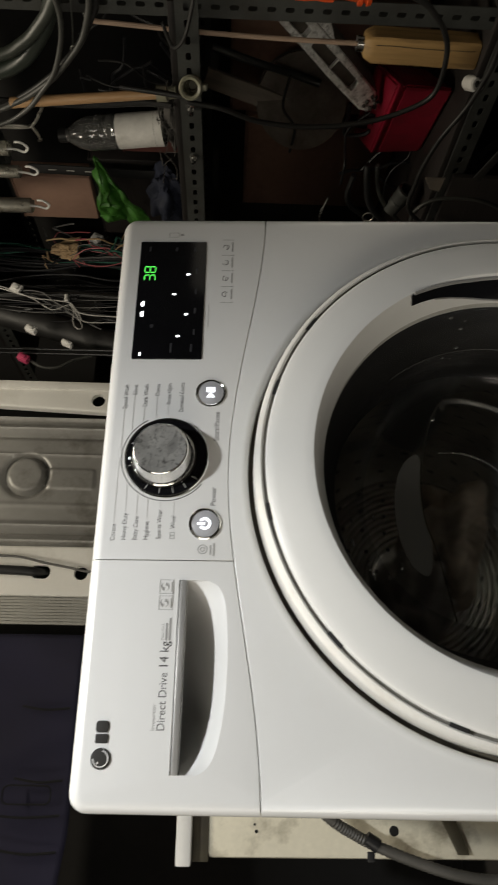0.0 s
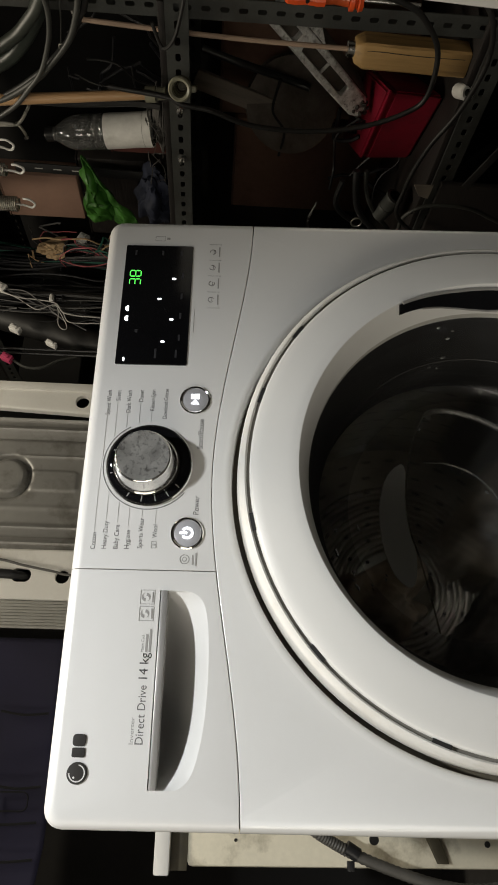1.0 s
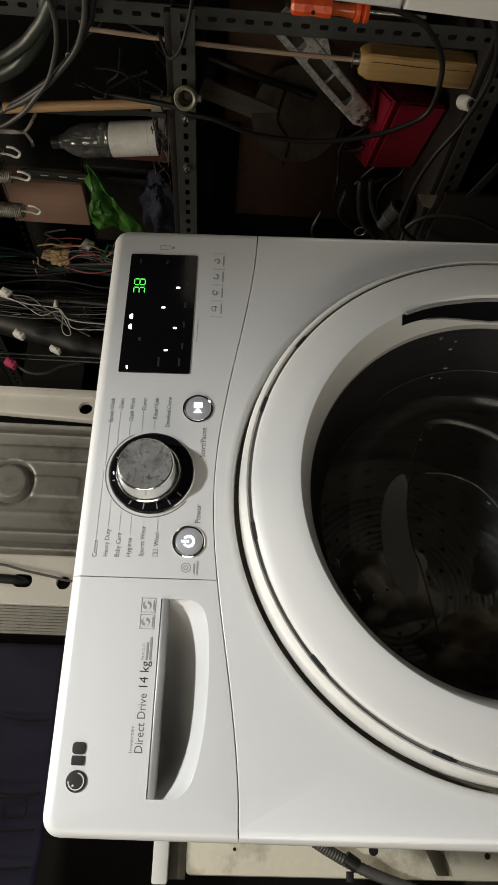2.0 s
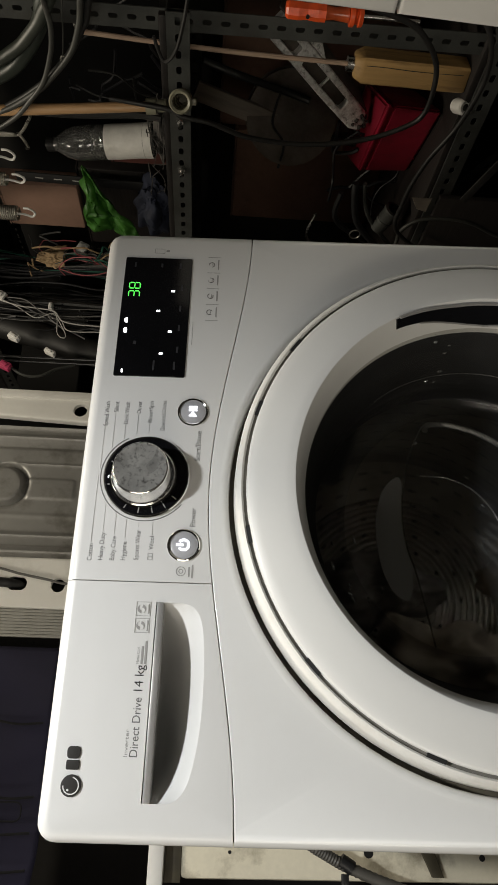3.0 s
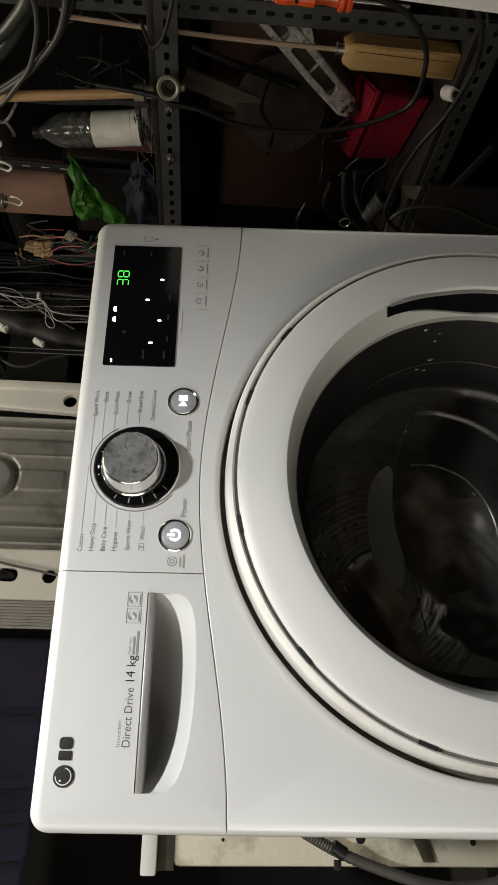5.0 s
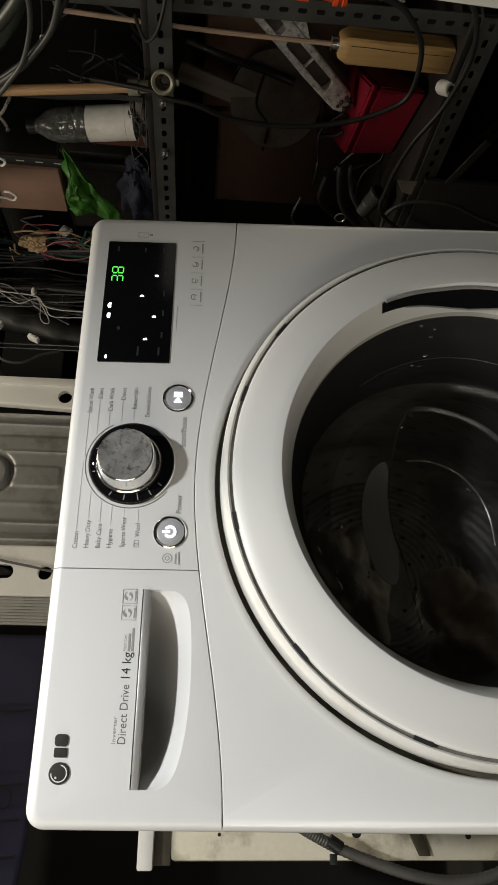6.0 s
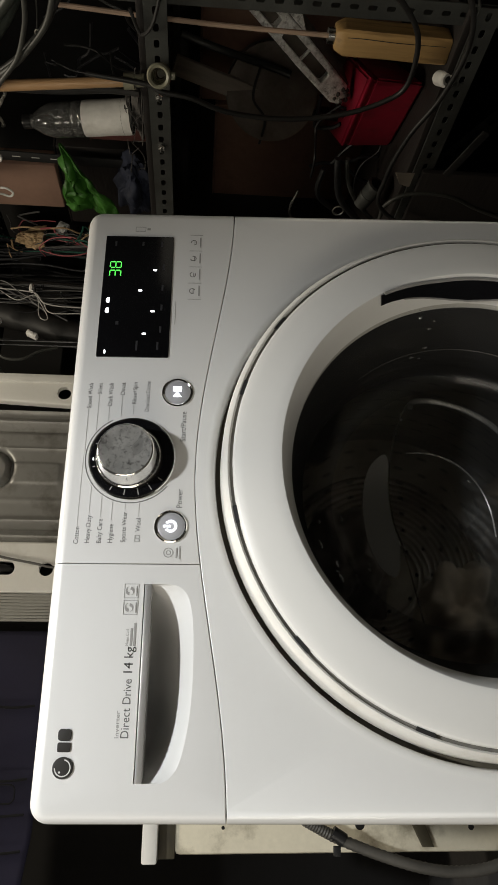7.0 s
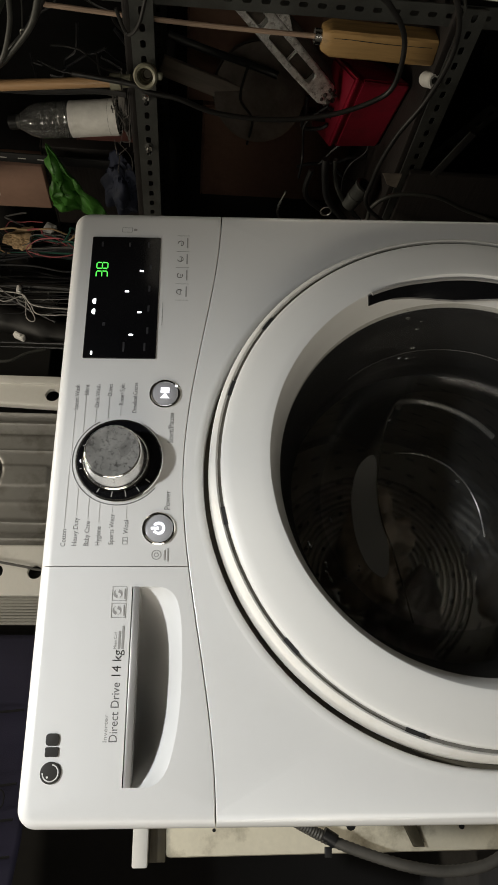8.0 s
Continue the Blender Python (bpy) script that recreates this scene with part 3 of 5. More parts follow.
            m = Matrix.Rotation(-a, 4, "Y") @ Matrix.Translation((0.2485, 0.05 + j * 0.034, 0)) @ Matrix.Rotation(radians(90), 4, "Y")
            bmesh.ops.create_circle(bm, cap_ends=True, segments=6, radius=0.0035, matrix=m)
    tagged(part("perforation", bm, BLACKPL, drum), kind="stuff")
    # display
    dp = part("display", slab(rounded(0.1182, 0.2645, 0.7555, 0.8280, 0.0015, 3), 0.0005, -0.0014, 0.004), BLACKGLASS, wm, "black display with lit green and white signs")
    seven_segment(dp, "8", 0.2275, 0.8155, 0.0072, 0.0115, GLOWG)
    seven_segment(dp, "3", 0.2168, 0.8155, 0.0072, 0.0115, GLOWG)
    for x, z in ((0.2215, 0.774), (0.1962, 0.788), (0.1714, 0.774), (0.1448, 0.7815), (0.1237, 0.8197)):
        w, h = (0.0021, 0.0010) if x < 0.13 else (0.0011, 0.0021)
        part("indicator", slab(rounded(x - w, x + w, z - h, z + h, 0.0008, 2), 0.0, -0.0018, -0.0014, segs=1), GLOWW, dp)
    for x, s in ((0.1842, 1), (0.1718, 1)):
        z = 0.8205
        part("indicator", slab([(x - 0.0032, z - 0.0014), (x + 0.0028, z - 0.0014), (x + 0.0030, z + 0.0006), (x + 0.0012, z + 0.0022), (x - 0.0016, z + 0.0022), (x - 0.0032, z + 0.0012)],
                               0.0, -0.0018, -0.0014, segs=1), GLOWW, dp)
    for x, z, w, h in ((0.2545, 0.816, 0.006, 0.002), (0.2545, 0.787, 0.005, 0.002), (0.2545, 0.767, 0.007, 0.002), (0.131, 0.787, 0.011, 0.002), (0.131, 0.766, 0.009, 0.002),
                       (0.20, 0.764, 0.007, 0.002), (0.226, 0.764, 0.007, 0.002), (0.176, 0.764, 0.007, 0.002), (0.150, 0.764, 0.007, 0.002), (0.157, 0.808, 0.004, 0.003)):
        bars("faint_print", x - w / 2, -0.0014, z, w, h, dp, DIMPRINT)
    # dial
    dial = part("dial", lathe([(0.0, -0.0006), (0.0405, -0.0006), (0.0413, -0.0016), (0.0405, -0.0026), (0.0395, -0.0022), (0.034, 0.001)], 72, "y", (0.0105, 0, 0.785)), CHROME, wm, "chrome-rimmed programme dial")
    part("dial_ring", lathe([(0.0397, -0.0021), (0.029, -0.0012), (0.0, -0.0012)], 64, "y", (0.0105, 0, 0.785)), BLACKGLASS, dial, "glossy black ring round the knob")
    part("knob", lathe([(0.0318, -0.0012), (0.0320, -0.0030), (0.0308, -0.0040), (0.0300, -0.0046), (0.0294, -0.0080), (0.0290, -0.0086), (0.0264, -0.0225), (0.0256, -0.0242), (0.0243, -0.0249)], 72, "y", (0.0105, 0, 0.7880)), SKIRT, dial, "silver knob with dirty worn metal cap")
    part("knob_ring", lathe([(0.0316, -0.0020), (0.0326, -0.0026), (0.0322, -0.0038), (0.0308, -0.0040)], 72, "y", (0.0105, 0, 0.7880)), CHROME, dial)
    part("knob_cap", lathe([(0.0244, -0.0249), (0.0200, -0.0243), (0.010, -0.0234), (0.0, -0.0233)], 64, "y", (0.0105, 0, 0.7880)), KNOBTOP, dial)
    for a in (105, 150, 172, 193, 213, 233, 68):
        u = Vector((math.cos(radians(a)), math.sin(radians(a))))
        v = Vector((-u.y, u.x)) * 0.0005
        p, q = Vector((0.0105, 0.785)) + u * 0.0325, Vector((0.0105, 0.785)) + u * 0.0375
        part("dial_mark", extruded([tuple(p - v), tuple(q - v), tuple(q + v), tuple(p + v)], -0.00205, -0.0013), TRIM, dial)
    part("dial_light", extruded(circle(0.0085, 0.8203, 0.0014, 12), -0.0030, -0.0016), GLOWB, dial)
    ringarc = [(0.0105 + 0.0445 * math.cos(radians(a)), 0.785 + 0.0445 * math.sin(radians(a))) for a in range(28, 233, 4)]
    inner = [(0.0105 + 0.0437 * math.cos(radians(a)), 0.785 + 0.0437 * math.sin(radians(a))) for a in range(232, 27, -4)]
    part("dial_outline", extruded(ringarc + inner, -0.0003, 0.0), INK, wm)
    # buttons
    for nm, x, z, r in (("start_button", 0.0800, 0.7445, 0.0148), ("power_button", -0.0558, 0.7452, 0.0148)):
        b = part(nm, lathe([(r + 0.0006, 0.0), (r + 0.0004, -0.0013), (r - 0.0006, -0.0020), (r - 0.0018, -0.0013), (r - 0.0021, 0.0006)], 48, "y", (x, 0, z)), CHROME, wm, "round chrome-rimmed button with lit sign")
        part("button_face", lathe([(r - 0.002, -0.0002), (r - 0.0035, -0.0010), (0.006, -0.0014), (0.0, -0.0014)], 40, "y", (x, 0, z)), BUTTON, b)
        if nm == "start_button":
            part("sign", extruded([(x - 0.0052, z + 0.0042), (x - 0.0052, z - 0.0042), (x + 0.0002, z)], -0.0024, -0.0012), GLOWB, b)
            for dx in (0.0006, 0.0036):
                part("sign", extruded([(x + dx, z - 0.0042), (x + dx + 0.0022, z - 0.0042), (x + dx + 0.0022, z + 0.0042), (x + dx, z + 0.0042)], -0.0024, -0.0012), GLOWB, b)
        else:
            o = arc_pts(x, z, 0.0058, 125, 415, 24) + arc_pts(x, z, 0.0036, 415, 125, 24)
            part("sign", extruded(o, -0.0024, -0.0012), GLOWB, b)
            part("sign", extruded([(x - 0.0010, z), (x + 0.0010, z), (x + 0.0010, z + 0.0070), (x - 0.0010, z + 0.0070)], -0.0024, -0.0012), GLOWB, b)
    # printed words
    Y = -0.0001
    for word, x, z in (("Cotton", -0.0728, 0.8288), ("Heavy Duty", -0.0722, 0.8188), ("Baby Care", -0.0722, 0.8082), ("Hygiene", -0.0718, 0.7980), ("Sports Wear", -0.0710, 0.7862), ("Wool", -0.0608, 0.7732)):
        lettering("printed_word", word, x, Y, z, 0.0043, wm, INK, squeeze=0.88)
    for word, x, z in (("Speed Wash", 0.0892, 0.8280), ("Silent", 0.0892, 0.8188), ("Dark Wash", 0.0896, 0.8080), ("Duvet", 0.0900, 0.7962), ("Rinse+Spin", 0.0908, 0.7845), ("Download Course", 0.0918, 0.7716)):
        lettering("printed_word", word, x, Y, z, 0.0043, wm, INK, "RIGHT", squeeze=0.70 if len(word) > 12 else 0.86)
    lettering("printed_word", "Start/Pause", 0.0280, Y, 0.7350, 0.0052, wm, INK, squeeze=0.93)
    lettering("printed_word", "Power", -0.0382, Y, 0.7358, 0.0052, wm, INK, squeeze=0.93)
    lettering("printed_word", "Inverter", -0.2360, Y, 0.7808, 0.0034, dr, INKLIGHT, squeeze=1.35)
    lettering("printed_word", "Direct Drive", -0.2362, Y, 0.7726, 0.0068, dr, INK, squeeze=0.93)
    lettering("printed_word", "14 kg", -0.1860, Y, 0.7726, 0.0076, dr, INKDARK, squeeze=0.98)
    lettering("printed_word", "Mesin Cuci", -0.1618, Y, 0.7776, 0.0024, dr, INKLIGHT, squeeze=0.9)
    bars("printed_line", -0.1618, Y, 0.7744, 0.015, 0.0018, dr, INKLIGHT)
    bars("printed_line", -0.1618, Y, 0.7714, 0.0195, 0.0018, dr, INKLIGHT)
    # programme leader lines
    def dial_edge(z):
        return math.sqrt(max(0.0, 0.0455 ** 2 - (z - 0.785) ** 2))
    for xs, z in ((-0.0555, 0.8310), (-0.0440, 0.8210), (-0.0470, 0.8104), (-0.0500, 0.8002), (-0.0400, 0.7884), (-0.0470, 0.7754)):
        bars("leader_line", xs, Y, z, max(0.002, 0.0105 - dial_edge(z) - xs), 0.0003, wm, LEADER)
    for xe, z in ((0.0640, 0.8302), (0.0775, 0.8210), (0.0665, 0.8102), (0.0775, 0.7984), (0.0660, 0.7867)):
        bars("leader_line", 0.0105 + dial_edge(z), Y, z, max(0.002, xe - 0.0105 - dial_edge(z)), 0.0003, wm, LEADER)
    # two small framed signs on the drawer, door-lock sign and option signs on the panel
    def frame_sign(parent, x0, x1, z0, z1, t=0.0005, m=None):
        for q in ((x0, z0, x1 - x0, t), (x0, z1 - t, x1 - x0, t), (x0, z0 + t, t, z1 - z0 - 2 * t), (x1 - t, z0 + t, t, z1 - z0 - 2 * t)):
            bars("sign_frame", q[0], Y, q[1], q[2], q[3], parent, m or INK)
    for k in range(2):
        frame_sign(wm, -0.0705 + 0.0034 * k, -0.0675 + 0.0034 * k, 0.7732, 0.7778, 0.0004, INKLIGHT)
    for cx in (-0.1147, -0.1292):
        frame_sign(dr, cx - 0.0063, cx + 0.0063, 0.7710, 0.7838, 0.0004, INKLIGHT)
        for a in (20, 200):
            dx, dz = 0.0014 * math.cos(radians(a)), 0.0014 * math.sin(radians(a))
            part("swirl_sign", extruded(arc_pts(cx, 0.7788, 0.0038, a, a + 150, 14) + arc_pts(cx + dx, 0.7788 + dz, 0.0023, a + 165, a - 10, 14), -0.0004, Y), INKLIGHT, dr)
        bars("printed_line", cx - 0.0045, Y, 0.7722, 0.009, 0.0010, dr, INKLIGHT)
    for i in range(4):
        x = 0.1975 + i * 0.0203
        bars("sign_rule", x + 0.0095, Y, 0.7248, 0.0003, 0.0135, wm, INKLIGHT)
        bars("printed_line", x - 0.006, Y, 0.7262, 0.0125, 0.0014, wm, INKLIGHT)
        o = arc_pts(x, 0.7340, 0.0033, -60 + 80 * i, 220 + 80 * i, 14) + arc_pts(x, 0.7340, 0.0026, 220 + 80 * i, -60 + 80 * i, 14)
        part("option_sign", extruded(o, -0.0003, Y), INK, wm)
        bars("option_sign", x - 0.0018, Y, 0.7328, 0.0036, 0.0005, wm, INK)
    bars("sign_rule", 0.1872, Y, 0.7248, 0.0003, 0.0135, wm, INKLIGHT)
    bars("sign_rule", 0.1570, Y, 0.7505, 0.028, 0.0003, wm, INKLIGHT)
    frame_sign(wm, 0.2715, 0.2775, 0.7865, 0.7975, 0.0004, INKLIGHT)
    bars("lock_sign", 0.2735, Y, 0.7815, 0.0025, 0.0035, wm, INKLIGHT)
    part("diagnosis_sign", extruded(arc_pts(-0.0800, 0.7465, 0.0045, 0, 350, 24) + arc_pts(-0.0800, 0.7465, 0.0038, 350, 0, 24), -0.0003, Y), INKLIGHT, wm)
    part("diagnosis_sign", extruded(arc_pts(-0.0800, 0.7465, 0.0022, 0, 350, 16) + arc_pts(-0.0800, 0.7465, 0.0015, 350, 0, 16), -0.0003, Y), INKLIGHT, wm)
    bars("printed_line", -0.0850, Y, 0.7385, 0.009, 0.0013, wm, INKLIGHT)
    bars("printed_line", -0.0860, Y, 0.7355, 0.012, 0.0013, wm, INKLIGHT)
    # maker's emblem as plain shapes
    em = part("emblem", slab(circle(-0.2580, 0.8242, 0.0084, 40), 0.0006, -0.0014, 0.0), INKDARK, dr, "round charcoal emblem beside two blocks")
    part("emblem_arc", extruded(arc_pts(-0.2580, 0.8242, 0.0067, 90, 350, 30) + arc_pts(-0.2580, 0.8242, 0.0058, 350, 90, 30), -0.0017, -0.0013), PANEL, em)
    part("emblem_dot", extruded(circle(-0.2612, 0.8265, 0.0009, 12), -0.0017, -0.0013), PANEL, em)
    part("emblem_block", slab(rounded(-0.2462, -0.2388, 0.8193, 0.8300, 0.0012, 3), 0.0003, -0.0012, 0.0), INKDARK, dr)
    part("emblem_block", slab(rounded(-0.2378, -0.2284, 0.8193, 0.8302, 0.0030, 4), 0.0003, -0.0012, 0.0), INKDARK, dr)
    return wm, drum


# one smoky glass in two tints: darker wall, lighter floor, for the light inside
GLASS = clear_mat("smoky_shaded_glass", (0.64, 0.63, 0.60), 0.16, 1.16, 0.016, 0.022)
# the step's lighter reflection is painted as diffuse haze
MOULD = clear_mat("haze_lit_mould", (0.62, 0.61, 0.58), 0.2, 1.4, 0.40, 0.03)
RIDGE = clear_mat("ridge_glint_glass", (0.75, 0.74, 0.70), 0.25, 1.4, 0.055, 0.03)
DROP = clear_mat("water_drop", (0.8, 0.8, 0.8), 0.04, 1.4, 0.12, 0.5)
# streaks of light on the drum behind are painted into this floor
GLASSFLOOR = clear_mat("lightened_glass_floor", (0.93, 0.92, 0.88), 0.18, 1.42, 0.022, 0.02, veil=0.24)
LIFTER = mat("lifter_plastic", (0.13, 0.13, 0.125), 0.35, var=0.1)
DIMPRINT = mat("dim_print", (0.028, 0.028, 0.032), 0.5, var=0.1)
machine, drum = washing_machine()


# ---------------------------------------------------------------- materials of the clutter
GALV = mat("slotted_grey_steel", (0.072, 0.075, 0.071), 0.5, 0.5, var=0.3, scale=14, bump=0.15, bscale=200, stain=(0.05, 0.045, 0.04), stain_amount=0.8, stain_scale=12)
# darkness inside the rack is put into this near-black wood colour
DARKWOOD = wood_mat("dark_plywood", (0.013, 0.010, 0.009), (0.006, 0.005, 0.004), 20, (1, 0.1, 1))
CARD = mat("brown_cardboard", (0.16, 0.09, 0.062), 0.85, var=0.25, scale=6, bump=0.2, bscale=80, stain=(0.03, 0.02, 0.015), stain_amount=0.7, stain_scale=6)
PINKCARD = mat("pinkish_cardboard", (0.30, 0.18, 0.13), 0.8, var=0.15, scale=8, bump=0.1, bscale=80, stain=(0.15, 0.08, 0.06), stain_amount=0.5, stain_scale=10)
WOOD = wood_mat("worn_handle_wood", (0.42, 0.26, 0.10), (0.10, 0.055, 0.022), 60, (1, 1, 0.10))
STICK = wood_mat("varnished_stick_wood", (0.36, 0.22, 0.11), (0.24, 0.13, 0.06), 30, (1, 1, 0.06), 0.4)
RODWOOD = wood_mat("brown_rod", (0.42, 0.30, 0.22), (0.12, 0.08, 0.05), 40, (1, 1, 0.06))
IVORY = mat("ivory_plastic", (0.21, 0.205, 0.15), 0.4, var=0.2, scale=30, stain=(0.16, 0.13, 0.08), stain_amount=0.6, stain_scale=40)
RED = mat("dusty_red_plastic", (0.31, 0.011, 0.034), 0.45, var=0.25, scale=10, bump=0.08, bscale=150, stain=(0.10, 0.015, 0.02), stain_amount=0.7, stain_scale=14)
ORANGE = mat("orange_plastic", (0.72, 0.09, 0.02), 0.35, var=0.15, scale=20, stain=(0.25, 0.04, 0.015), stain_amount=0.5, stain_scale=60)
AMBER = mat("amber_plastic", (0.40, 0.07, 0.02), 0.2, var=0.2, scale=30)
GREEN = mat("green_plastic_bag", (0.035, 0.13, 0.015), 0.45, var=0.35, scale=14, bump=0.2, bscale=90)
NAVY = mat("navy_plastic_bag", (0.004, 0.007, 0.020), 0.8, var=0.4, scale=10, bump=0.2, bscale=90)
BLUECLOTH = mat("dark_blue_sheet", (0.010, 0.009, 0.027), 0.92, var=0.2, scale=5, bump=0.25, bscale=400)
BLACKCABLE = mat("black_cable", (0.011, 0.0105, 0.010), 0.5, var=0.4, scale=30)
GREYHOSE = mat("grey_hose", (0.034, 0.035, 0.031), 0.5, var=0.25, scale=20, stain=(0.06, 0.055, 0.05), stain_amount=0.7, stain_scale=15)
DARKHOSE = mat("dark_green_hose", (0.016, 0.021, 0.016), 0.4, var=0.3, scale=14)
PALEHOSE = mat("clear_grey_hose", (0.024, 0.028, 0.022), 0.45, var=0.25, scale=14)
CORRUG = mat("corrugated_grey_hose", (0.07, 0.066, 0.058), 0.55, var=0.25, scale=20, stain=(0.05, 0.045, 0.04), stain_amount=0.5)
ALU = mat("weathered_aluminium", (0.78, 0.75, 0.70), 0.85, 0.0, var=0.4, scale=60, bump=0.8, bscale=260, stain=(0.10, 0.09, 0.075), stain_amount=1.0, stain_scale=95)
DUSTY_SHADE = mat("dusty_shaded_metal", (0.12, 0.10, 0.082), 0.75, 0.1, var=0.4, scale=20, bump=0.4, bscale=120, stain=(0.03, 0.025, 0.02), stain_amount=0.8, stain_scale=15)
SPRING = mat("spring_steel", (0.60, 0.58, 0.52), 0.3, 0.9, var=0.2, scale=60)
WHITEHOOK = mat("white_hook", (0.74, 0.73, 0.70), 0.4, var=0.1, scale=40)
OLDWHITE = mat("old_white_enamel", (0.76, 0.75, 0.715), 0.35, var=0.06, scale=4, stain=(0.20, 0.16, 0.10), stain_amount=0.35, stain_scale=5)
DIRTYWHITE = mat("rust_stained_cream_enamel", (0.62, 0.58, 0.46), 0.45, var=0.15, scale=5, bump=0.05, stain=(0.11, 0.085, 0.045), stain_amount=0.95, stain_scale=8)
OLIVE = mat("dark_olive", (0.048, 0.040, 0.022), 0.6, var=0.4, scale=20, stain=(0.03, 0.025, 0.015), stain_amount=0.9, stain_scale=30)
GALVPLATE = mat("galvanised_plate", (0.30, 0.295, 0.28), 0.45, 0.35, var=0.15, scale=5, bump=0.05, bscale=60, stain=(0.09, 0.08, 0.065), stain_amount=0.8, stain_scale=9)
RIBGREY = mat("grey_ribbed_plate", (0.34, 0.335, 0.31), 0.5, 0.2, var=0.1, scale=8)
LABELW = mat("white_bottle_label", (0.62, 0.61, 0.58), 0.5, var=0.2, scale=14, stain=(0.35, 0.33, 0.30), stain_amount=0.6, stain_scale=18)
RAG = mat("grey_rag", (0.07, 0.065, 0.06), 0.9, var=0.5, scale=20, bump=0.5, bscale=150)
GREYWOOD = wood_mat("grey_weathered_wood", (0.20, 0.17, 0.14), (0.05, 0.04, 0.03), 40, (0.08, 1, 1), 0.8)
MAROON = mat("dark_red_card", (0.070, 0.018, 0.013), 0.7, var=0.3, scale=12, stain=(0.02, 0.012, 0.01), stain_amount=0.7)
TAN = mat("tan_cloth_tape", (0.42, 0.29, 0.16), 0.8, var=0.3, scale=20, bump=0.2)
W_TEAL = mat("teal_wire", (0.03, 0.12, 0.085), 0.45)
W_RED = mat("red_wire", (0.36, 0.09, 0.10), 0.45)
W_PALE = mat("pale_wire", (0.40, 0.39, 0.37), 0.45)
W_GREY = mat("grey_wire", (0.11, 0.108, 0.104), 0.5)
W_DARK = mat("dark_wire", (0.012, 0.012, 0.014), 0.5)
PINK = mat("pink_plastic", (0.45, 0.05, 0.12), 0.5)


PET = clear_mat("clear_bottle_plastic", (0.86, 0.88, 0.86), 0.12, 1.7, 0.10)


# ---------------------------------------------------------------- rack along the east wall
def axes(origin, along, facing):
    """A pose whose x runs along, whose -y looks to facing."""
    a, f = Vector(along).normalized(), Vector(facing).normalized()
    y = -f
    z = a.cross(y)
    m = Matrix((a, y, z)).transposed().to_4x4()
    m.translation = Vector(origin)
    return m


def slotted_bar(name, parent, origin, along, facing, length, width=0.038, pitch=0.030, side=1):
    """An angle bar with a row of slots in its front leg."""
    holes = []
    n = int(length / pitch)
    for i in range(n):
        cx = pitch * (i + 0.5)
        holes.append((rounded(cx - 0.0075, cx + 0.0075, width * 0.5 - 0.0045, width * 0.5 + 0.0045, 0.003, 2), 0.002))
    bm = slab([(0, 0), (length, 0), (length, width), (0, width)], 0.0, 0.0, 0.0022, holes, segs=1)
    z0, z1 = (0.0, 0.0022) if side < 0 else (width - 0.0022, width)
    box(bm, 0, length, 0.0022, width, z0, z1)
    return part(name, bm, GALV, parent, at=axes(origin, along, facing))


def rack():
    r = thing("storage_rack", "dark slotted-angle steel rack with plywood shelves", "rack")
    W = (-1, 0, 0)
    for y in (0.088, 1.52):
        slotted_bar("post", r, (0.835, y + 0.038, 0.0), (0, 0, 1), W, 2.1)
        slotted_bar("post", r, (1.26, y + 0.038, 0.0), (0, 0, 1), W, 2.1)
    for z in (0.262, 0.792, 1.36):
        slotted_bar("beam", r, (0.820, 1.56, z), (0, -1, 0), W, 1.44)
        slotted_bar("beam", r, (1.25, 1.56, z), (0, -1, 0), W, 1.44, side=1)
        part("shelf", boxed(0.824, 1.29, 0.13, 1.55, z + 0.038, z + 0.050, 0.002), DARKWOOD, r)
    slotted_bar("brace", r, (0.93, 0.40, 0.13), (0, 0.55, 0.30), W, 0.28)


rack()


def carton(name, x0, x1, y0, y1, z0, z1, m, label):
    t = thing(name, label, "box", pose((x0 + x1) / 2, (y0 + y1) / 2, z0, 0, 0, random.uniform(-3, 3)))
    w, d, h = (x1 - x0) / 2, (y1 - y0) / 2, z1 - z0
    part("body", boxed(-w, w, -d, d, 0, h, 0.004), m, t)
    part("flap", boxed(-w, w, -d, -0.002, h + 0.0005, h + 0.004, 0.001), m, t)
    part("flap", boxed(-w, w, 0.002, d, h + 0.0005, h + 0.004, 0.001), m, t)


SHELF_LOW, SHELF_MID = 0.312, 0.842
carton("carton", 1.17, 1.27, 0.40, 0.66, SHELF_LOW, 0.74, CARD, "dark brown cardboard carton on the lower shelf")
carton("carton", 1.18, 1.28, 0.69, 1.0, SHELF_LOW, 0.70, CARD, "dusty brown cardboard carton on the lower shelf")
carton("carton", 0.945, 1.0, 0.60, 0.86, SHELF_MID, 1.055, DARKWOOD, "near-black crate on the middle shelf")
carton("carton", 0.93, 0.975, 0.645, 0.79, 1.061, 1.24, PINKCARD, "pinkish brown carton stacked on a crate")


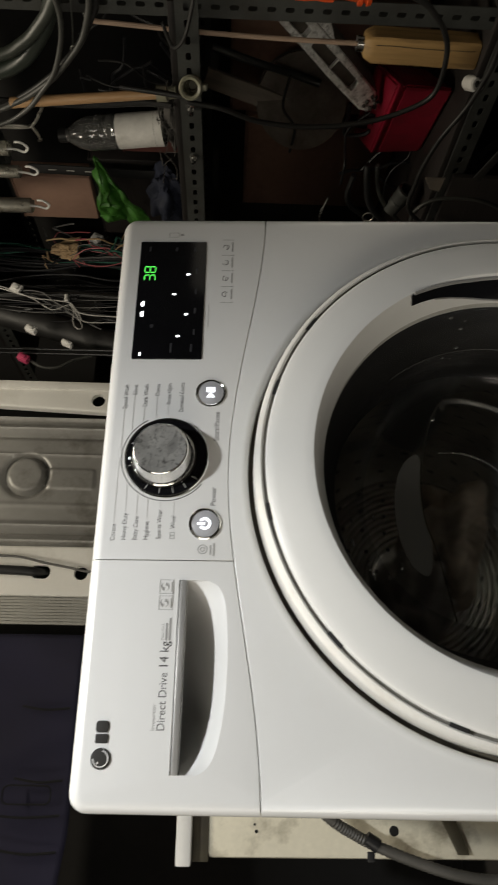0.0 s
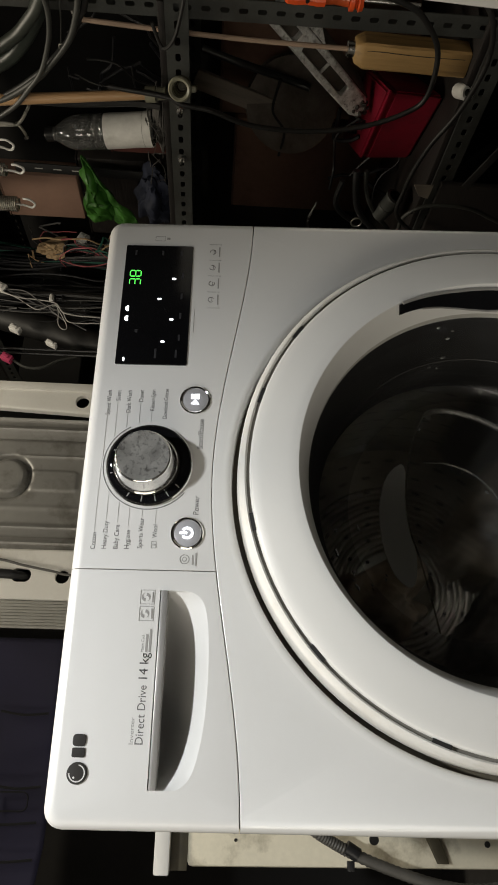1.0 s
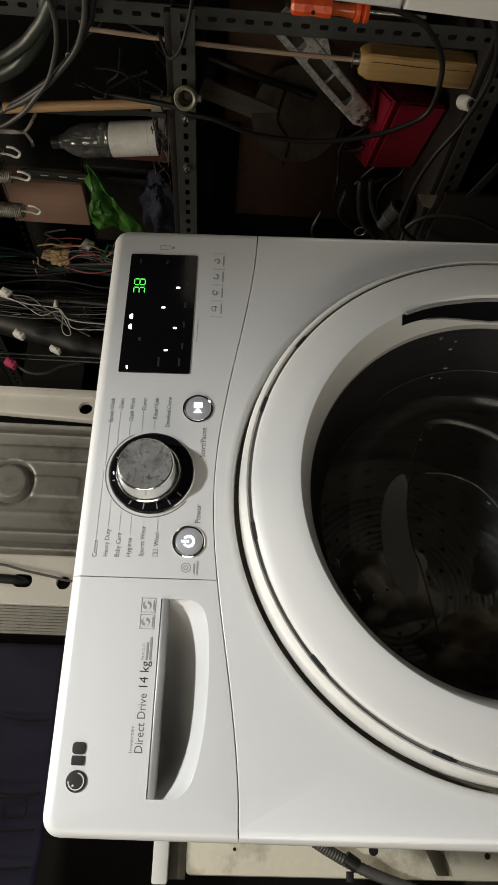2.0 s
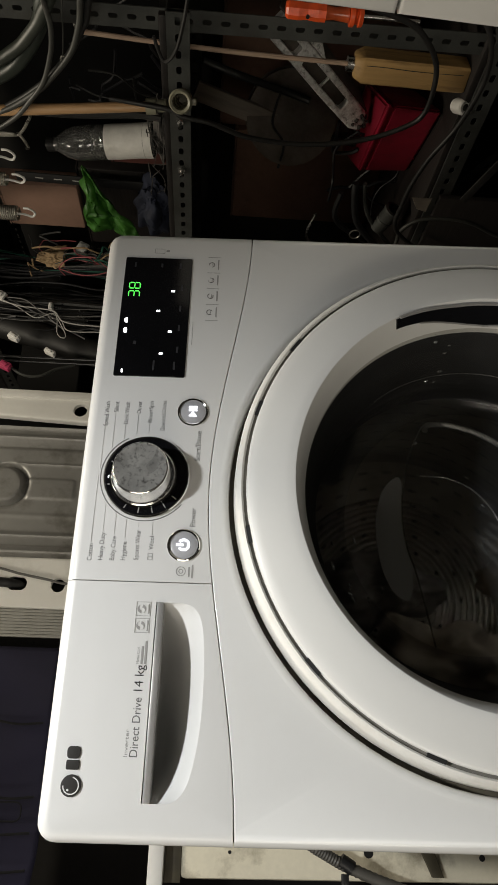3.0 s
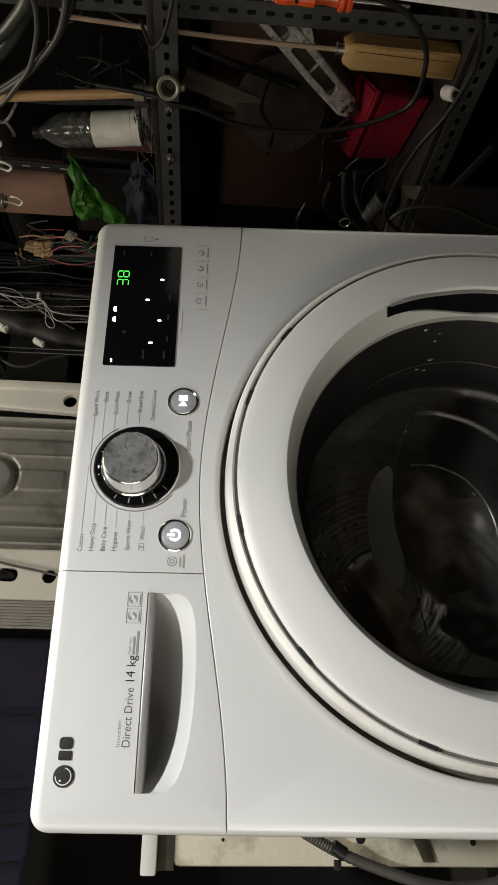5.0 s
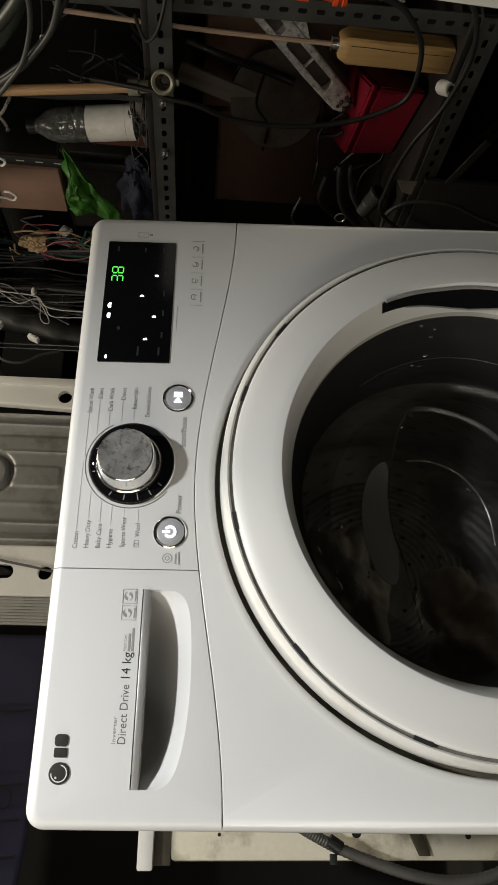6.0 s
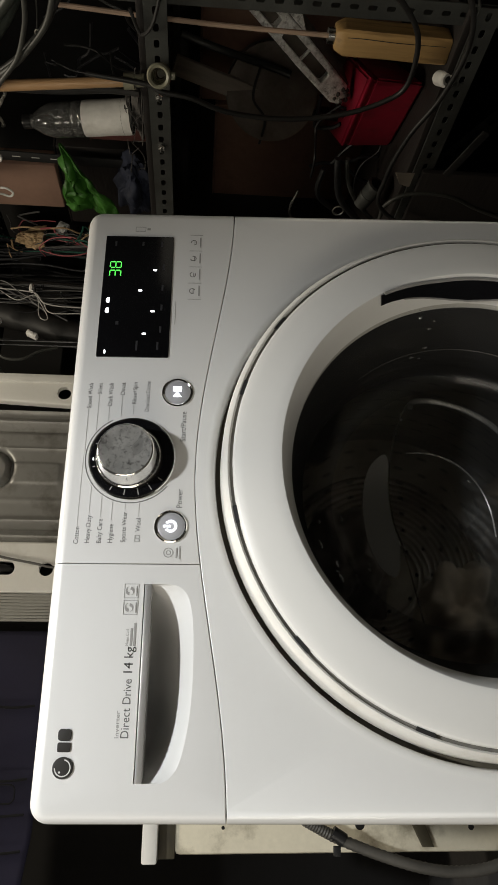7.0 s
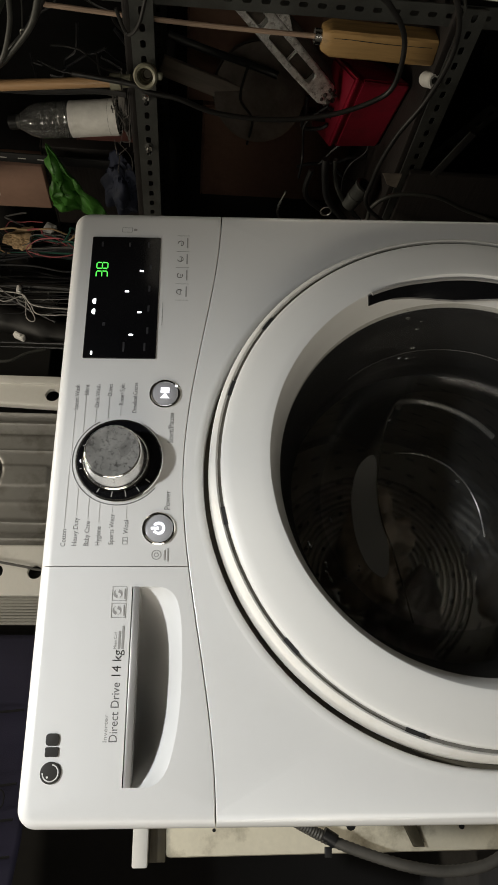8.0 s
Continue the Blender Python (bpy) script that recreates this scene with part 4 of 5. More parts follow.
def crumple(name, label, category, center, size, seed, m, peak=(0, 0, 0), detail=3, rough=0.35, fold=0.5):
    """A crumpled bag or cloth: a lump with sharp folds."""
    bm = bmesh.new()
    bmesh.ops.create_icosphere(bm, subdivisions=5, radius=1)
    off = Vector((seed * 7.3, seed * 3.1, seed * 1.7))
    for v in bm.verts:
        d = v.co.normalized()
        n = noise.noise(d * 1.6 + off) * rough + (0.5 - abs(noise.noise(d * 3.4 + off))) * fold * 0.5 + (0.5 - abs(noise.noise(d * 8 + off))) * fold * 0.05
        w = max(0.0, d.dot(Vector(peak).normalized())) ** 3 if Vector(peak).length else 0
        v.co = d * (0.72 + n) + Vector(peak) * w
        v.co = Vector((v.co.x * size[0], v.co.y * size[1], v.co.z * size[2]))
        if v.co.z < -size[2] * 0.7:
            v.co.z = -size[2] * 0.7
    ob = part(name, bm, m, at=pose(*center))
    return tagged(ob, label, category)


def green_bag():
    """A thin bag drawn up to a tip, hanging in sharp folds over the crate's edge."""
    bm = bmesh.new()
    A, B, C, D = Vector((0.895, 0.540, 1.030)), Vector((0.893, 0.640, 0.950)), Vector((0.885, 0.760, 0.905)), Vector((0.90, 0.715, 1.042))
    N = 44
    grid = []
    for j in range(N + 1):
        v = j / N
        row = []
        for i in range(N + 1):
            u = i / N
            p = (A * (1 - u) + D * u) * (1 - v) + (A * (1 - u) * (1 - u) + B * 2 * u * (1 - u) + C * u * u) * v
            w = min(1.0, u * 3 + 0.15)
            f = abs(math.sin(v * 4.6 + 0.9 * noise.noise((u * 2.2, v * 2.0, 4.0)) + u)) ** 1.4
            p = p + Vector((-0.030 * f * w, 0.010 * noise.noise((u * 6, v * 6, 1.0)), 0.012 * noise.noise((u * 5, v * 7, 9.0)) * w))
            p.x += 0.008 * noise.noise((u * 13, v * 13, 3.3)) * w
            row.append(bm.verts.new(p))
        grid.append(row)
    for p, q in zip(grid, grid[1:]):
        for i in range(N):
            try:
                bm.faces.new((p[i], p[i + 1], q[i + 1], q[i]))
            except ValueError:
                pass
    ob = part("plastic_bag", bm, GREEN)
    so = ob.modifiers.new("thickness", "SOLIDIFY")
    so.thickness = 0.0012
    tagged(ob, "crumpled green plastic bag hanging over a crate", "bag")


green_bag()
crumple("plastic_bag", "crumpled navy plastic bag on the middle shelf", "bag", (0.895, 0.655, 0.880), (0.045, 0.10, 0.052), 5, NAVY, rough=0.5, fold=0.35)
carton("carton", 0.90, 0.955, 0.494, 0.530, SHELF_MID, 0.962, MAROON, "dark red-brown carton beside the bottle")
crumple("rag", "dirty grey rag under the plastic bottle", "rag", (0.90, 0.43, 0.856), (0.045, 0.09, 0.018), 8, RAG, fold=0.2)


def slotted_strip():
    """A black strip; light through its slots is laid on as pale plates."""
    t = thing("slotted_strip", "black steel strip with pale dashes for lit slots", "strip")
    m = axes((0.912, 0.602, 1.185), (0, 0.03, -1), (-1, 0, 0))
    part("strip", boxed(0.0, 0.338, 0.0, 0.004, -0.014, 0.012, 0.001), VENT, t, at=m)
    for k in range(4):
        part("light_dash", boxed(0.002 + 0.0405 * k, 0.019 + 0.0405 * k, -0.0006, 0.001, -0.0015, 0.0010), W_PALE, t, at=m)


slotted_strip()


def bottle():
    t = thing("plastic_bottle", "clear plastic bottle with white label on rag", "bottle", pose(0.885, 0.446, 0.868, -8.0, 0, 0) @ Matrix.Diagonal((0.91, 0.91, 1.0, 1.0)))
    prof = [(0.0, 0.0), (0.030, 0.0), (0.036, 0.006), (0.0375, 0.02), (0.0355, 0.026), (0.0365, 0.035), (0.0365, 0.092), (0.0355, 0.097), (0.0375, 0.103), (0.0375, 0.115), (0.0350, 0.119),
            (0.0375, 0.124), (0.0375, 0.138), (0.0355, 0.142), (0.0370, 0.148), (0.036, 0.162), (0.030, 0.180), (0.020, 0.195), (0.0145, 0.203), (0.0135, 0.215)]
    part("shell", lathe(prof, 40, "z"), PET, t)
    part("label", lathe([(0.0374, 0.004), (0.0378, 0.012), (0.0372, 0.024), (0.0370, 0.034), (0.0372, 0.098)], 40, "z"), LABELW, t)
    part("cap", lathe([(0.0, 0.222), (0.0145, 0.222), (0.0152, 0.219), (0.0152, 0.206), (0.0, 0.206)], 24, "z"), BLACKPL, t)


bottle()


def long_tool():
    """A long shaft with a thick turned wooden grip, standing on its grip."""
    t = thing("long_tool", "long thin shaft with thick worn wooden handle", "tool")
    a, b, c = Vector((0.862, 0.226, 0.3135)), Vector((0.860, 0.219, 0.512)), Vector((0.858, 0.196, 0.972))
    up = (b - a).normalized()
    rot = up.to_track_quat("Z", "Y").to_matrix().to_4x4()
    rot.translation = a
    L = (b - a).length
    bm = bmesh.new()
    rings = []
    for h, w in ((0.0, 0.0235), (0.002, 0.0250), (0.05, 0.0256), (0.11, 0.0250), (L - 0.016, 0.0256), (L - 0.002, 0.0190), (L, 0.0170)):
        w *= 0.88
        k = w * 0.14
        rings.append([bm.verts.new((x, y, h)) for x, y in ((w, -w + k), (w, w - k), (w - k, w), (-w + k, w), (-w, w - k), (-w, -w + k), (-w + k, -w), (w - k, -w))])
    for p, q in zip(rings, rings[1:]):
        for i in range(8):
            bm.faces.new((p[i], p[(i + 1) % 8], q[(i + 1) % 8], q[i]))
    bm.faces.new(rings[0])
    bm.faces.new(rings[-1])
    part("handle", bm, WOOD, t, at=rot @ pose(0, 0, 0, 0, 0, 28))
    part("split", tube([(-0.0223, -0.010, 0.01), (-0.0227, -0.009, 0.09), (-0.0227, -0.0105, 0.15), (-0.0223, -0.010, L - 0.018)], 0.0006, 5), BLACKPL, t, at=rot @ pose(0, 0, 0, 0, 0, 28))
    part("ferrule", lathe([(0.0, L), (0.0125, L), (0.0125, L + 0.012), (0, L + 0.013)], 20, "z"), STEEL, t, at=rot)
    part("shaft", tube([b, (b + c) / 2 + Vector((0, 0.004, 0)), c], 0.0042, 8, 10), RODWOOD, t)
    part("hook", tube([c, c + Vector((0, -0.006, 0.010)), c + Vector((0, -0.02, 0.012))], 0.003, 8), STEEL, t)


long_tool()


def ring_stick():
    t = thing("fitting_on_stick", "varnished wooden stick ending in ivory plastic ring", "stick")
    a, b = Vector((0.797, 0.315, 1.13)), Vector((0.797, 0.283, 0.862))
    part("stick", tube([a, (a + b) / 2, b], lambda u: 0.0098 - 0.0014 * u, 16, 8), STICK, t)
    part("collar", tube([b + Vector((0, 0, 0.006)), b + Vector((0, -0.001, -0.012))], 0.0135, 16, straight=True), IVORY, t)
    part("collar", tube([b + Vector((0, -0.002, -0.014)), b + Vector((0, -0.005, -0.030))], 0.0105, 16, straight=True), IVORY, t)
    q = Vector((-1, -0.55, 0.15)).to_track_quat("Z", "Y").to_matrix().to_4x4()
    q.translation = Vector((0.795, 0.263, 0.806))
    q = q @ Matrix.Scale(0.9, 4)
    part("ring", lathe([(0.0150, 0.014), (0.0195, 0.016), (0.0225, 0.013), (0.0228, 0.010), (0.0205, 0.006), (0.0200, -0.010), (0.017, -0.014), (0.012, -0.014), (0.0125, 0.0)], 36, "z", closed=True), IVORY, t, at=q)
    part("thread", lathe([(0.0128, 0.004), (0.0150, 0.006), (0.0128, 0.008)], 30, "z", closed=True), OLIVE, t, at=q)
    part("ring_bore", lathe([(0.0, -0.010), (0.0075, -0.010), (0.0085, -0.004), (0.0132, -0.006)], 24, "z"), OLIVE, t, at=q)
    part("lug", boxed(-0.006, 0.006, -0.030, -0.019, -0.008, 0.006, 0.002), IVORY, t, at=q)


ring_stick()


def screwdriver():
    t = thing("screwdriver", "orange-handled screwdriver hooked on the rack post", "screwdriver", axes((0.815, 0.096, 0.644), (0, 0.02, -1), (-1, 0, 0)))
    bm = lathe([(0, 0), (0.010, 0.0), (0.0135, 0.004), (0.014, 0.02), (0.0125, 0.034), (0.014, 0.05), (0.0135, 0.062), (0.0, 0.062)], 8, "x")
    part("handle", bm, ORANGE, t, smooth=False)
    part("neck", lathe([(0.0, 0.062), (0.011, 0.062), (0.009, 0.075), (0.0115, 0.098), (0.0, 0.098)], 20, "x"), AMBER, t)
    part("collar", lathe([(0.0, 0.098), (0.0165, 0.100), (0.0165, 0.106), (0.011, 0.110), (0.0165, 0.114), (0.015, 0.120), (0, 0.120)], 20, "x"), ORANGE, t)
    part("blade", lathe([(0.0035, 0.12), (0.0035, 0.21), (0.0, 0.212)], 12, "x"), STEEL, t)
    part("hole", lathe([(0.0, -0.0142), (0.003, -0.0142), (0.003, -0.012)], 12, "y", (0.034, 0, 0)), BLACKPL, t)


screwdriver()


def red_box():
    t = thing("red_box", "dusty red plastic bin on the lower shelf", "bin")
    base = [(0.887, 0.322), (0.968, 0.575), (1.20, 0.745), (1.11, 0.465)]
    bm = bmesh.new()
    cx, cy = sum(p[0] for p in base) / 4, sum(p[1] for p in base) / 4
    low = [bm.verts.new((cx + (x - cx) * 0.93, cy + (y - cy) * 0.93, SHELF_LOW)) for x, y in base]
    top = [bm.verts.new((x, y, 0.414)) for x, y in base]
    bm.faces.new(low)
    bm.faces.new(top)
    for i in range(4):
        bm.faces.new((low[i], low[(i + 1) % 4], top[(i + 1) % 4], top[i]))
    bmesh.ops.bevel(bm, geom=list(bm.edges), offset=0.007, segments=3, affect="EDGES")
    part("body", bm, RED, t)
    bm = bmesh.new()
    rings = [[bm.verts.new((cx + (x - cx) * 1.008, cy + (y - cy) * 1.008, z)) for x, y in base] for z in (0.4145, 0.427)]
    bm.faces.new(rings[0])
    bm.faces.new(rings[1])
    for i in range(4):
        bm.faces.new((rings[0][i], rings[0][(i + 1) % 4], rings[1][(i + 1) % 4], rings[1][i]))
    bmesh.ops.bevel(bm, geom=list(bm.edges), offset=0.0045, segments=3, affect="EDGES")
    part("lid", bm, RED, t)


red_box()


def casting():
    """A weathered two-armed casting with open windows, leaning on the red box."""
    t = thing("metal_bracket", "weathered white aluminium bracket with open windows", "bracket")
    a, b = Vector((0.975, 0.252, 0.640)), Vector((0.962, 0.440, 0.452))
    ax = (b - a).normalized()
    f = Vector((-0.78, -0.60, 0.15))
    m = axes(a, ax, f - ax * f.dot(ax))
    L = (b - a).length
    out = [(-0.01, -0.022), (L * 0.6, -0.024), (L - 0.01, -0.022), (L + 0.008, -0.012), (L + 0.008, 0.014), (L - 0.01, 0.024), (L * 0.5, 0.026), (-0.01, 0.024)]
    holes = [(rounded(0.012, 0.060, -0.010, 0.011, 0.005, 3), 0.020), (rounded(0.080, 0.212, -0.011, 0.012, 0.006, 3), 0.020)]
    part("frame", slab(out, 0.005, 0.0, 0.026, holes, segs=3), ALU, t, at=m)
    part("bridge", boxed(0.143, 0.147, 0.004, 0.012, -0.0112, 0.0122, 0.001), ALU, t, at=m)
    part("floor_plate", boxed(0.0, L - 0.012, 0.020, 0.0255, -0.0105, 0.0115), DUSTY_SHADE, t, at=m)
    # the side face's shade is put into a darker material than the frame
    part("side_flange", slab([(-0.02, 0.0), (L, 0.0), (L - 0.03, 0.028), (-0.02, 0.05)], 0.002, 0.0, 0.004, segs=2), DUSTY_SHADE, t, at=m @ pose(0, 0.014, 0.027, -62, 0, 0))
    rnd = random.Random(9)
    bm = bmesh.new()
    for k in range(26):
        bmesh.ops.create_icosphere(bm, subdivisions=1, radius=rnd.uniform(0.003, 0.007), matrix=Matrix.Translation((L + rnd.uniform(-0.012, 0.012), rnd.uniform(-0.004, 0.014), rnd.uniform(-0.018, 0.018))))
    part("crust", bm, RAG, t, "rough grey crust on the end", at=m, smooth=False)
    part("web", slab([(0.0, 0.026), (0.12, 0.026), (0.0, 0.085), (-0.05, 0.085)], 0.003, 0.006, 0.016, segs=2), ALU, t, at=m)


casting()


def cable(name, label, pts, r, m, n=8, ridges=0.0, steps=8):
    return tagged(part(name, tube(pts, r, n, steps, ridges=ridges), m), label, {"hose": "hose", "rod": "rod", "pipe": "pipe", "wire_hook": "hook", "wire": "wire"}.get(name, "cable"))


cable("cable", "black cable looping across the rack front", [(0.79, 0.265, 0.93), (0.785, 0.275, 0.83), (0.78, 0.284, 0.805), (0.78, 0.294, 0.753), (0.78, 0.320, 0.685), (0.78, 0.327, 0.584), (0.78, 0.309, 0.486),
      (0.78, 0.273, 0.415), (0.78, 0.235, 0.387), (0.78, 0.155, 0.393), (0.775, 0.099, 0.427), (0.77, 0.067, 0.470), (0.76, 0.03, 0.58)], 0.0045, BLACKCABLE, 10)
cable("cable", "dark cable hanging down beside the rack", [(0.79, 0.03, 0.40), (0.78, 0.079, 0.336), (0.78, 0.158, 0.310), (0.78, 0.259, 0.321), (0.78, 0.352, 0.352), (0.78, 0.456, 0.366), (0.78, 0.555, 0.349), (0.75, 0.62, 0.2), (0.72, 0.66, 0.006)], 0.0045, BLACKCABLE, 10)
cable("hose", "thin grey hose arching beside the machine", [(0.74, 0.68, 0.006), (0.78, 0.64, 0.30), (0.80, 0.588, 0.342), (0.80, 0.537, 0.320), (0.80, 0.520, 0.271), (0.80, 0.527, 0.204), (0.80, 0.561, 0.134), (0.79, 0.60, 0.006)], 0.0045, GREYHOSE, 10)
cable("cable", "thin black wire dangling on the rack", [(0.80, 0.06, 0.79), (0.80, 0.12, 0.80), (0.80, 0.175, 0.815), (0.81, 0.20, 0.835), (0.815, 0.16, 0.85)], 0.003, BLACKCABLE)
cable("cable", "black wire hanging in front of cartons", [(0.99, 0.40, 0.62), (0.98, 0.47, 0.63), (0.985, 0.53, 0.60), (0.985, 0.60, 0.605)], 0.003, BLACKCABLE)
cable("cable", "black cable hanging beside the bottle", [(0.83, 0.34, 1.20), (0.83, 0.345, 1.02), (0.83, 0.335, 0.90), (0.82, 0.33, 0.845)], 0.006, BLACKCABLE)


def hose_coil():
    t = thing("hose_coil", "coil of grey and black hoses hung on rack", "hose")
    top = [(0.13, 1.455)]
    turns = (([(0.222, 1.13), (0.193, 1.076), (0.164, 1.046), (0.124, 1.017), (0.06, 0.995)], PALEHOSE, 0.0100, 0.800),
             ([(0.268, 1.16), (0.242, 1.098), (0.196, 1.056), (0.147, 1.026), (0.115, 1.016), (0.05, 1.000)], DARKHOSE, 0.0140, 0.812),
             ([(0.36, 1.17), (0.324, 1.106), (0.281, 1.067), (0.241, 1.037), (0.190, 1.016), (0.153, 1.007), (0.116, 1.006), (0.04, 1.02)], GREYHOSE, 0.0042, 0.788),
             ([(0.33, 1.16), (0.299, 1.101), (0.257, 1.045), (0.233, 1.021), (0.192, 0.986), (0.147, 0.961), (0.118, 0.948), (0.03, 0.94)], BLACKCABLE, 0.0058, 0.800),
             ([(0.34, 1.19), (0.305, 1.110), (0.262, 1.050), (0.238, 1.026), (0.186, 0.984), (0.140, 0.964), (0.10, 0.955), (0.03, 0.95)], GREYHOSE, 0.0050, 0.792))
    for k, (low, m, w, x) in enumerate(turns):
        ring = top + [(low[0][0] + 0.02, low[0][1] + 0.14)] + low + [(-0.08, low[-1][1] + 0.06), (-0.13, 1.22 + 0.01 * k), (-0.04, 1.40)] + top
        part("loop", tube([(x, y, z) for y, z in ring], w, 12, 8), m, t)
    part("wire_tail", tube([(0.795, 0.06, 0.975), (0.795, 0.118, 0.985), (0.795, 0.155, 0.990), (0.795, 0.194, 0.997)], 0.0011, 6), GREYHOSE, t)
    part("wire_eye", tube([(0.795, 0.199 + 0.006 * math.cos(a * 0.7), 0.997 + 0.004 * math.sin(a * 0.7)) for a in range(10)], 0.0013, 6), SPRING, t)
    part("hanger", tube([(0.84, 0.14, 1.46), (0.80, 0.13, 1.46), (0.775, 0.12, 1.47)], 0.005, 8), STEEL, t)


hose_coil()


def hanging_spring(y, z, r, x, turns_to, hook=1.0):
    t = thing("coil_spring", "steel coil spring with white hook, hanging", "spring", pose(x, y, z), group="springs on the rack")
    pts = []
    H = turns_to - z
    n = int(H / 0.0042)
    for i in range(n * 10 + 1):
        a = 2 * math.pi * i / 10
        pts.append((r * math.cos(a), r * math.sin(a), 0.0042 * i / 10))
    part("coil", tube(pts, 0.0019, 5, straight=True), SPRING, t)
    part("hook", tube([(0, 0, 0.012), (0, 0.002, -0.012), (0, 0.008 * hook, -0.028), (0, -0.004 * hook, -0.036), (0, -0.016 * hook, -0.026), (0, -0.017 * hook, -0.014)], 0.0024, 8, 6), WHITEHOOK, t)


for y, z, r, x, k in ((0.590, 1.160, 0.0145, 0.80, 1.0), (0.490, 1.160, 0.0115, 0.80, 0.9), (0.428, 1.165, 0.013, 0.80, 1.0), (0.470, 1.235, 0.010, 0.81, 0.8)):
    hanging_spring(y, z, r, x, 1.392, k)
tagged(part("hanging_rail", tube([(0.80, 0.38, 1.394), (0.80, 0.66, 1.394)], 0.004, 8, straight=True), STEEL), "thin steel rail holding springs on rack", "rail")

cable("wire_hook", "small bent steel hook hanging beside the bottle", [(0.83, 0.41, 1.39), (0.83, 0.40, 1.16), (0.835, 0.405, 1.122), (0.84, 0.375, 1.098), (0.84, 0.363, 1.092)], 0.003, SPRING)
cable("wire_hook", "second bent steel hook beside the bottle", [(0.835, 0.415, 1.39), (0.835, 0.41, 1.15), (0.84, 0.41, 1.125), (0.84, 0.44, 1.113), (0.845, 0.45, 1.118)], 0.003, SPRING)


def small_roll():
    t = thing("plastic_tube_end", "short white plastic tube end on lower shelf", "tube", axes((0.846, 0.276, 0.3135), (-0.80, -0.60, -0.25), (-0.6, 0.8, 0)))
    part("sleeve", lathe([(0.006, 0), (0.0125, 0), (0.0135, 0.004), (0.0135, 0.034), (0.011, 0.036), (0.006, 0.034)], 24, "x", closed=True), WHITEHOOK, t)
    part("core", lathe([(0.0, 0.030), (0.0062, 0.030)], 16, "x"), GALV, t)


small_roll()


# ---------------------------------------------------------------- wires hanging between rack and the far machine
def wire_bundle(name, label, x, y, spread, mats, count, z0, z1, r, seed, bow=0.02):
    rnd = random.Random(seed)
    t = thing(name, label, "wires")
    for i in range(count):
        px, py = x + rnd.gauss(0, spread), y + rnd.gauss(0, spread * 0.7)
        ph, am = rnd.uniform(0, 6.28), rnd.uniform(0.3, 1.0) * bow
        pts = []
        for k in range(9):
            u = k / 8
            pinch = 0.35 + 0.65 * abs(math.sin((u + 0.13) * 5.2))
            pts.append((x + (px - x) * pinch + am * math.sin(ph + u * 5), y + (py - y) * pinch, z0 + (z1 - z0) * u))
        part("wire", tube(pts, r * rnd.uniform(0.8, 1.2), 6, 6), rnd.choice(mats), t)
    return t


wire_bundle("wire_bundle", "bundle of teal and dark wires hanging down", 0.925, 0.95, 0.014, [W_TEAL, W_DARK, W_TEAL, W_DARK], 18, 0.86, 1.40, 0.0030, 1)
wire_bundle("wire_bundle", "bundle of red and grey wires hanging down", 0.928, 0.93, 0.012, [W_RED, W_RED, W_GREY, W_DARK, W_TEAL], 12, 0.86, 1.15, 0.0020, 2)
wire_bundle("wire_bundle", "loose bundle of pale grey wires hanging down", 0.775, 0.94, 0.020, [W_GREY, W_DARK], 7, 0.86, 1.40, 0.0014, 3, 0.012)
wire_bundle("wire_bundle", "bundle of black wires hanging down", 0.85, 0.99, 0.035, [W_DARK], 11, 0.7, 1.40, 0.003, 4)
crumple("cloth_strip", "tan cloth tape tied round wires", "cloth", (0.930, 0.918, 1.165), (0.028, 0.02, 0.046), 11, TAN, (0.7, 0, -0.5), fold=0.6)
tagged(part("tie", tube([(0.775, 0.918, 1.152), (0.795, 0.925, 1.153), (0.775, 0.960, 1.152)], 0.005, 8), WHITEHOOK), "white cable tie round grey wires", "cable tie")
cable("wire", "thin white wire loop", [(0.772, 0.92, 1.142), (0.748, 0.92, 1.131), (0.712, 0.92, 1.127), (0.697, 0.92, 1.118), (0.695, 0.92, 1.106), (0.708, 0.92, 1.106), (0.748, 0.92, 1.129), (0.768, 0.92, 1.141)], 0.0013, W_PALE)
cable("wire", "pale wire sagging from the cable tie", [(0.84, 0.93, 1.38), (0.785, 0.92, 1.250), (0.752, 0.92, 1.195), (0.750, 0.92, 1.175), (0.764, 0.92, 1.143), (0.745, 0.92, 1.120), (0.717, 0.92, 1.102), (0.714, 0.92, 1.06), (0.716, 0.92, 1.027), (0.72, 0.93, 0.88)], 0.0014, W_PALE)
cable("wire", "pale wire running down past the tie", [(0.83, 0.93, 1.38), (0.783, 0.92, 1.24), (0.778, 0.92, 1.20), (0.770, 0.92, 1.142), (0.744, 0.92, 1.119), (0.735, 0.92, 1.08), (0.733, 0.92, 1.026), (0.73, 0.93, 0.88)], 0.0016, W_PALE)
cable("rod", "dark grey plastic strip hanging among wires", [(0.795, 0.935, 1.40), (0.800, 0.935, 1.254), (0.805, 0.935, 1.137), (0.801, 0.935, 1.027), (0.79, 0.94, 0.80)], 0.0075, BLACKCABLE)
cable("wire", "pale wire strung across the hanging wires", [(0.81, 0.93, 1.285), (0.80, 0.92, 1.22), (0.765, 0.92, 1.17), (0.74, 0.925, 1.10), (0.735, 0.925, 1.0)], 0.0015, W_GREY)


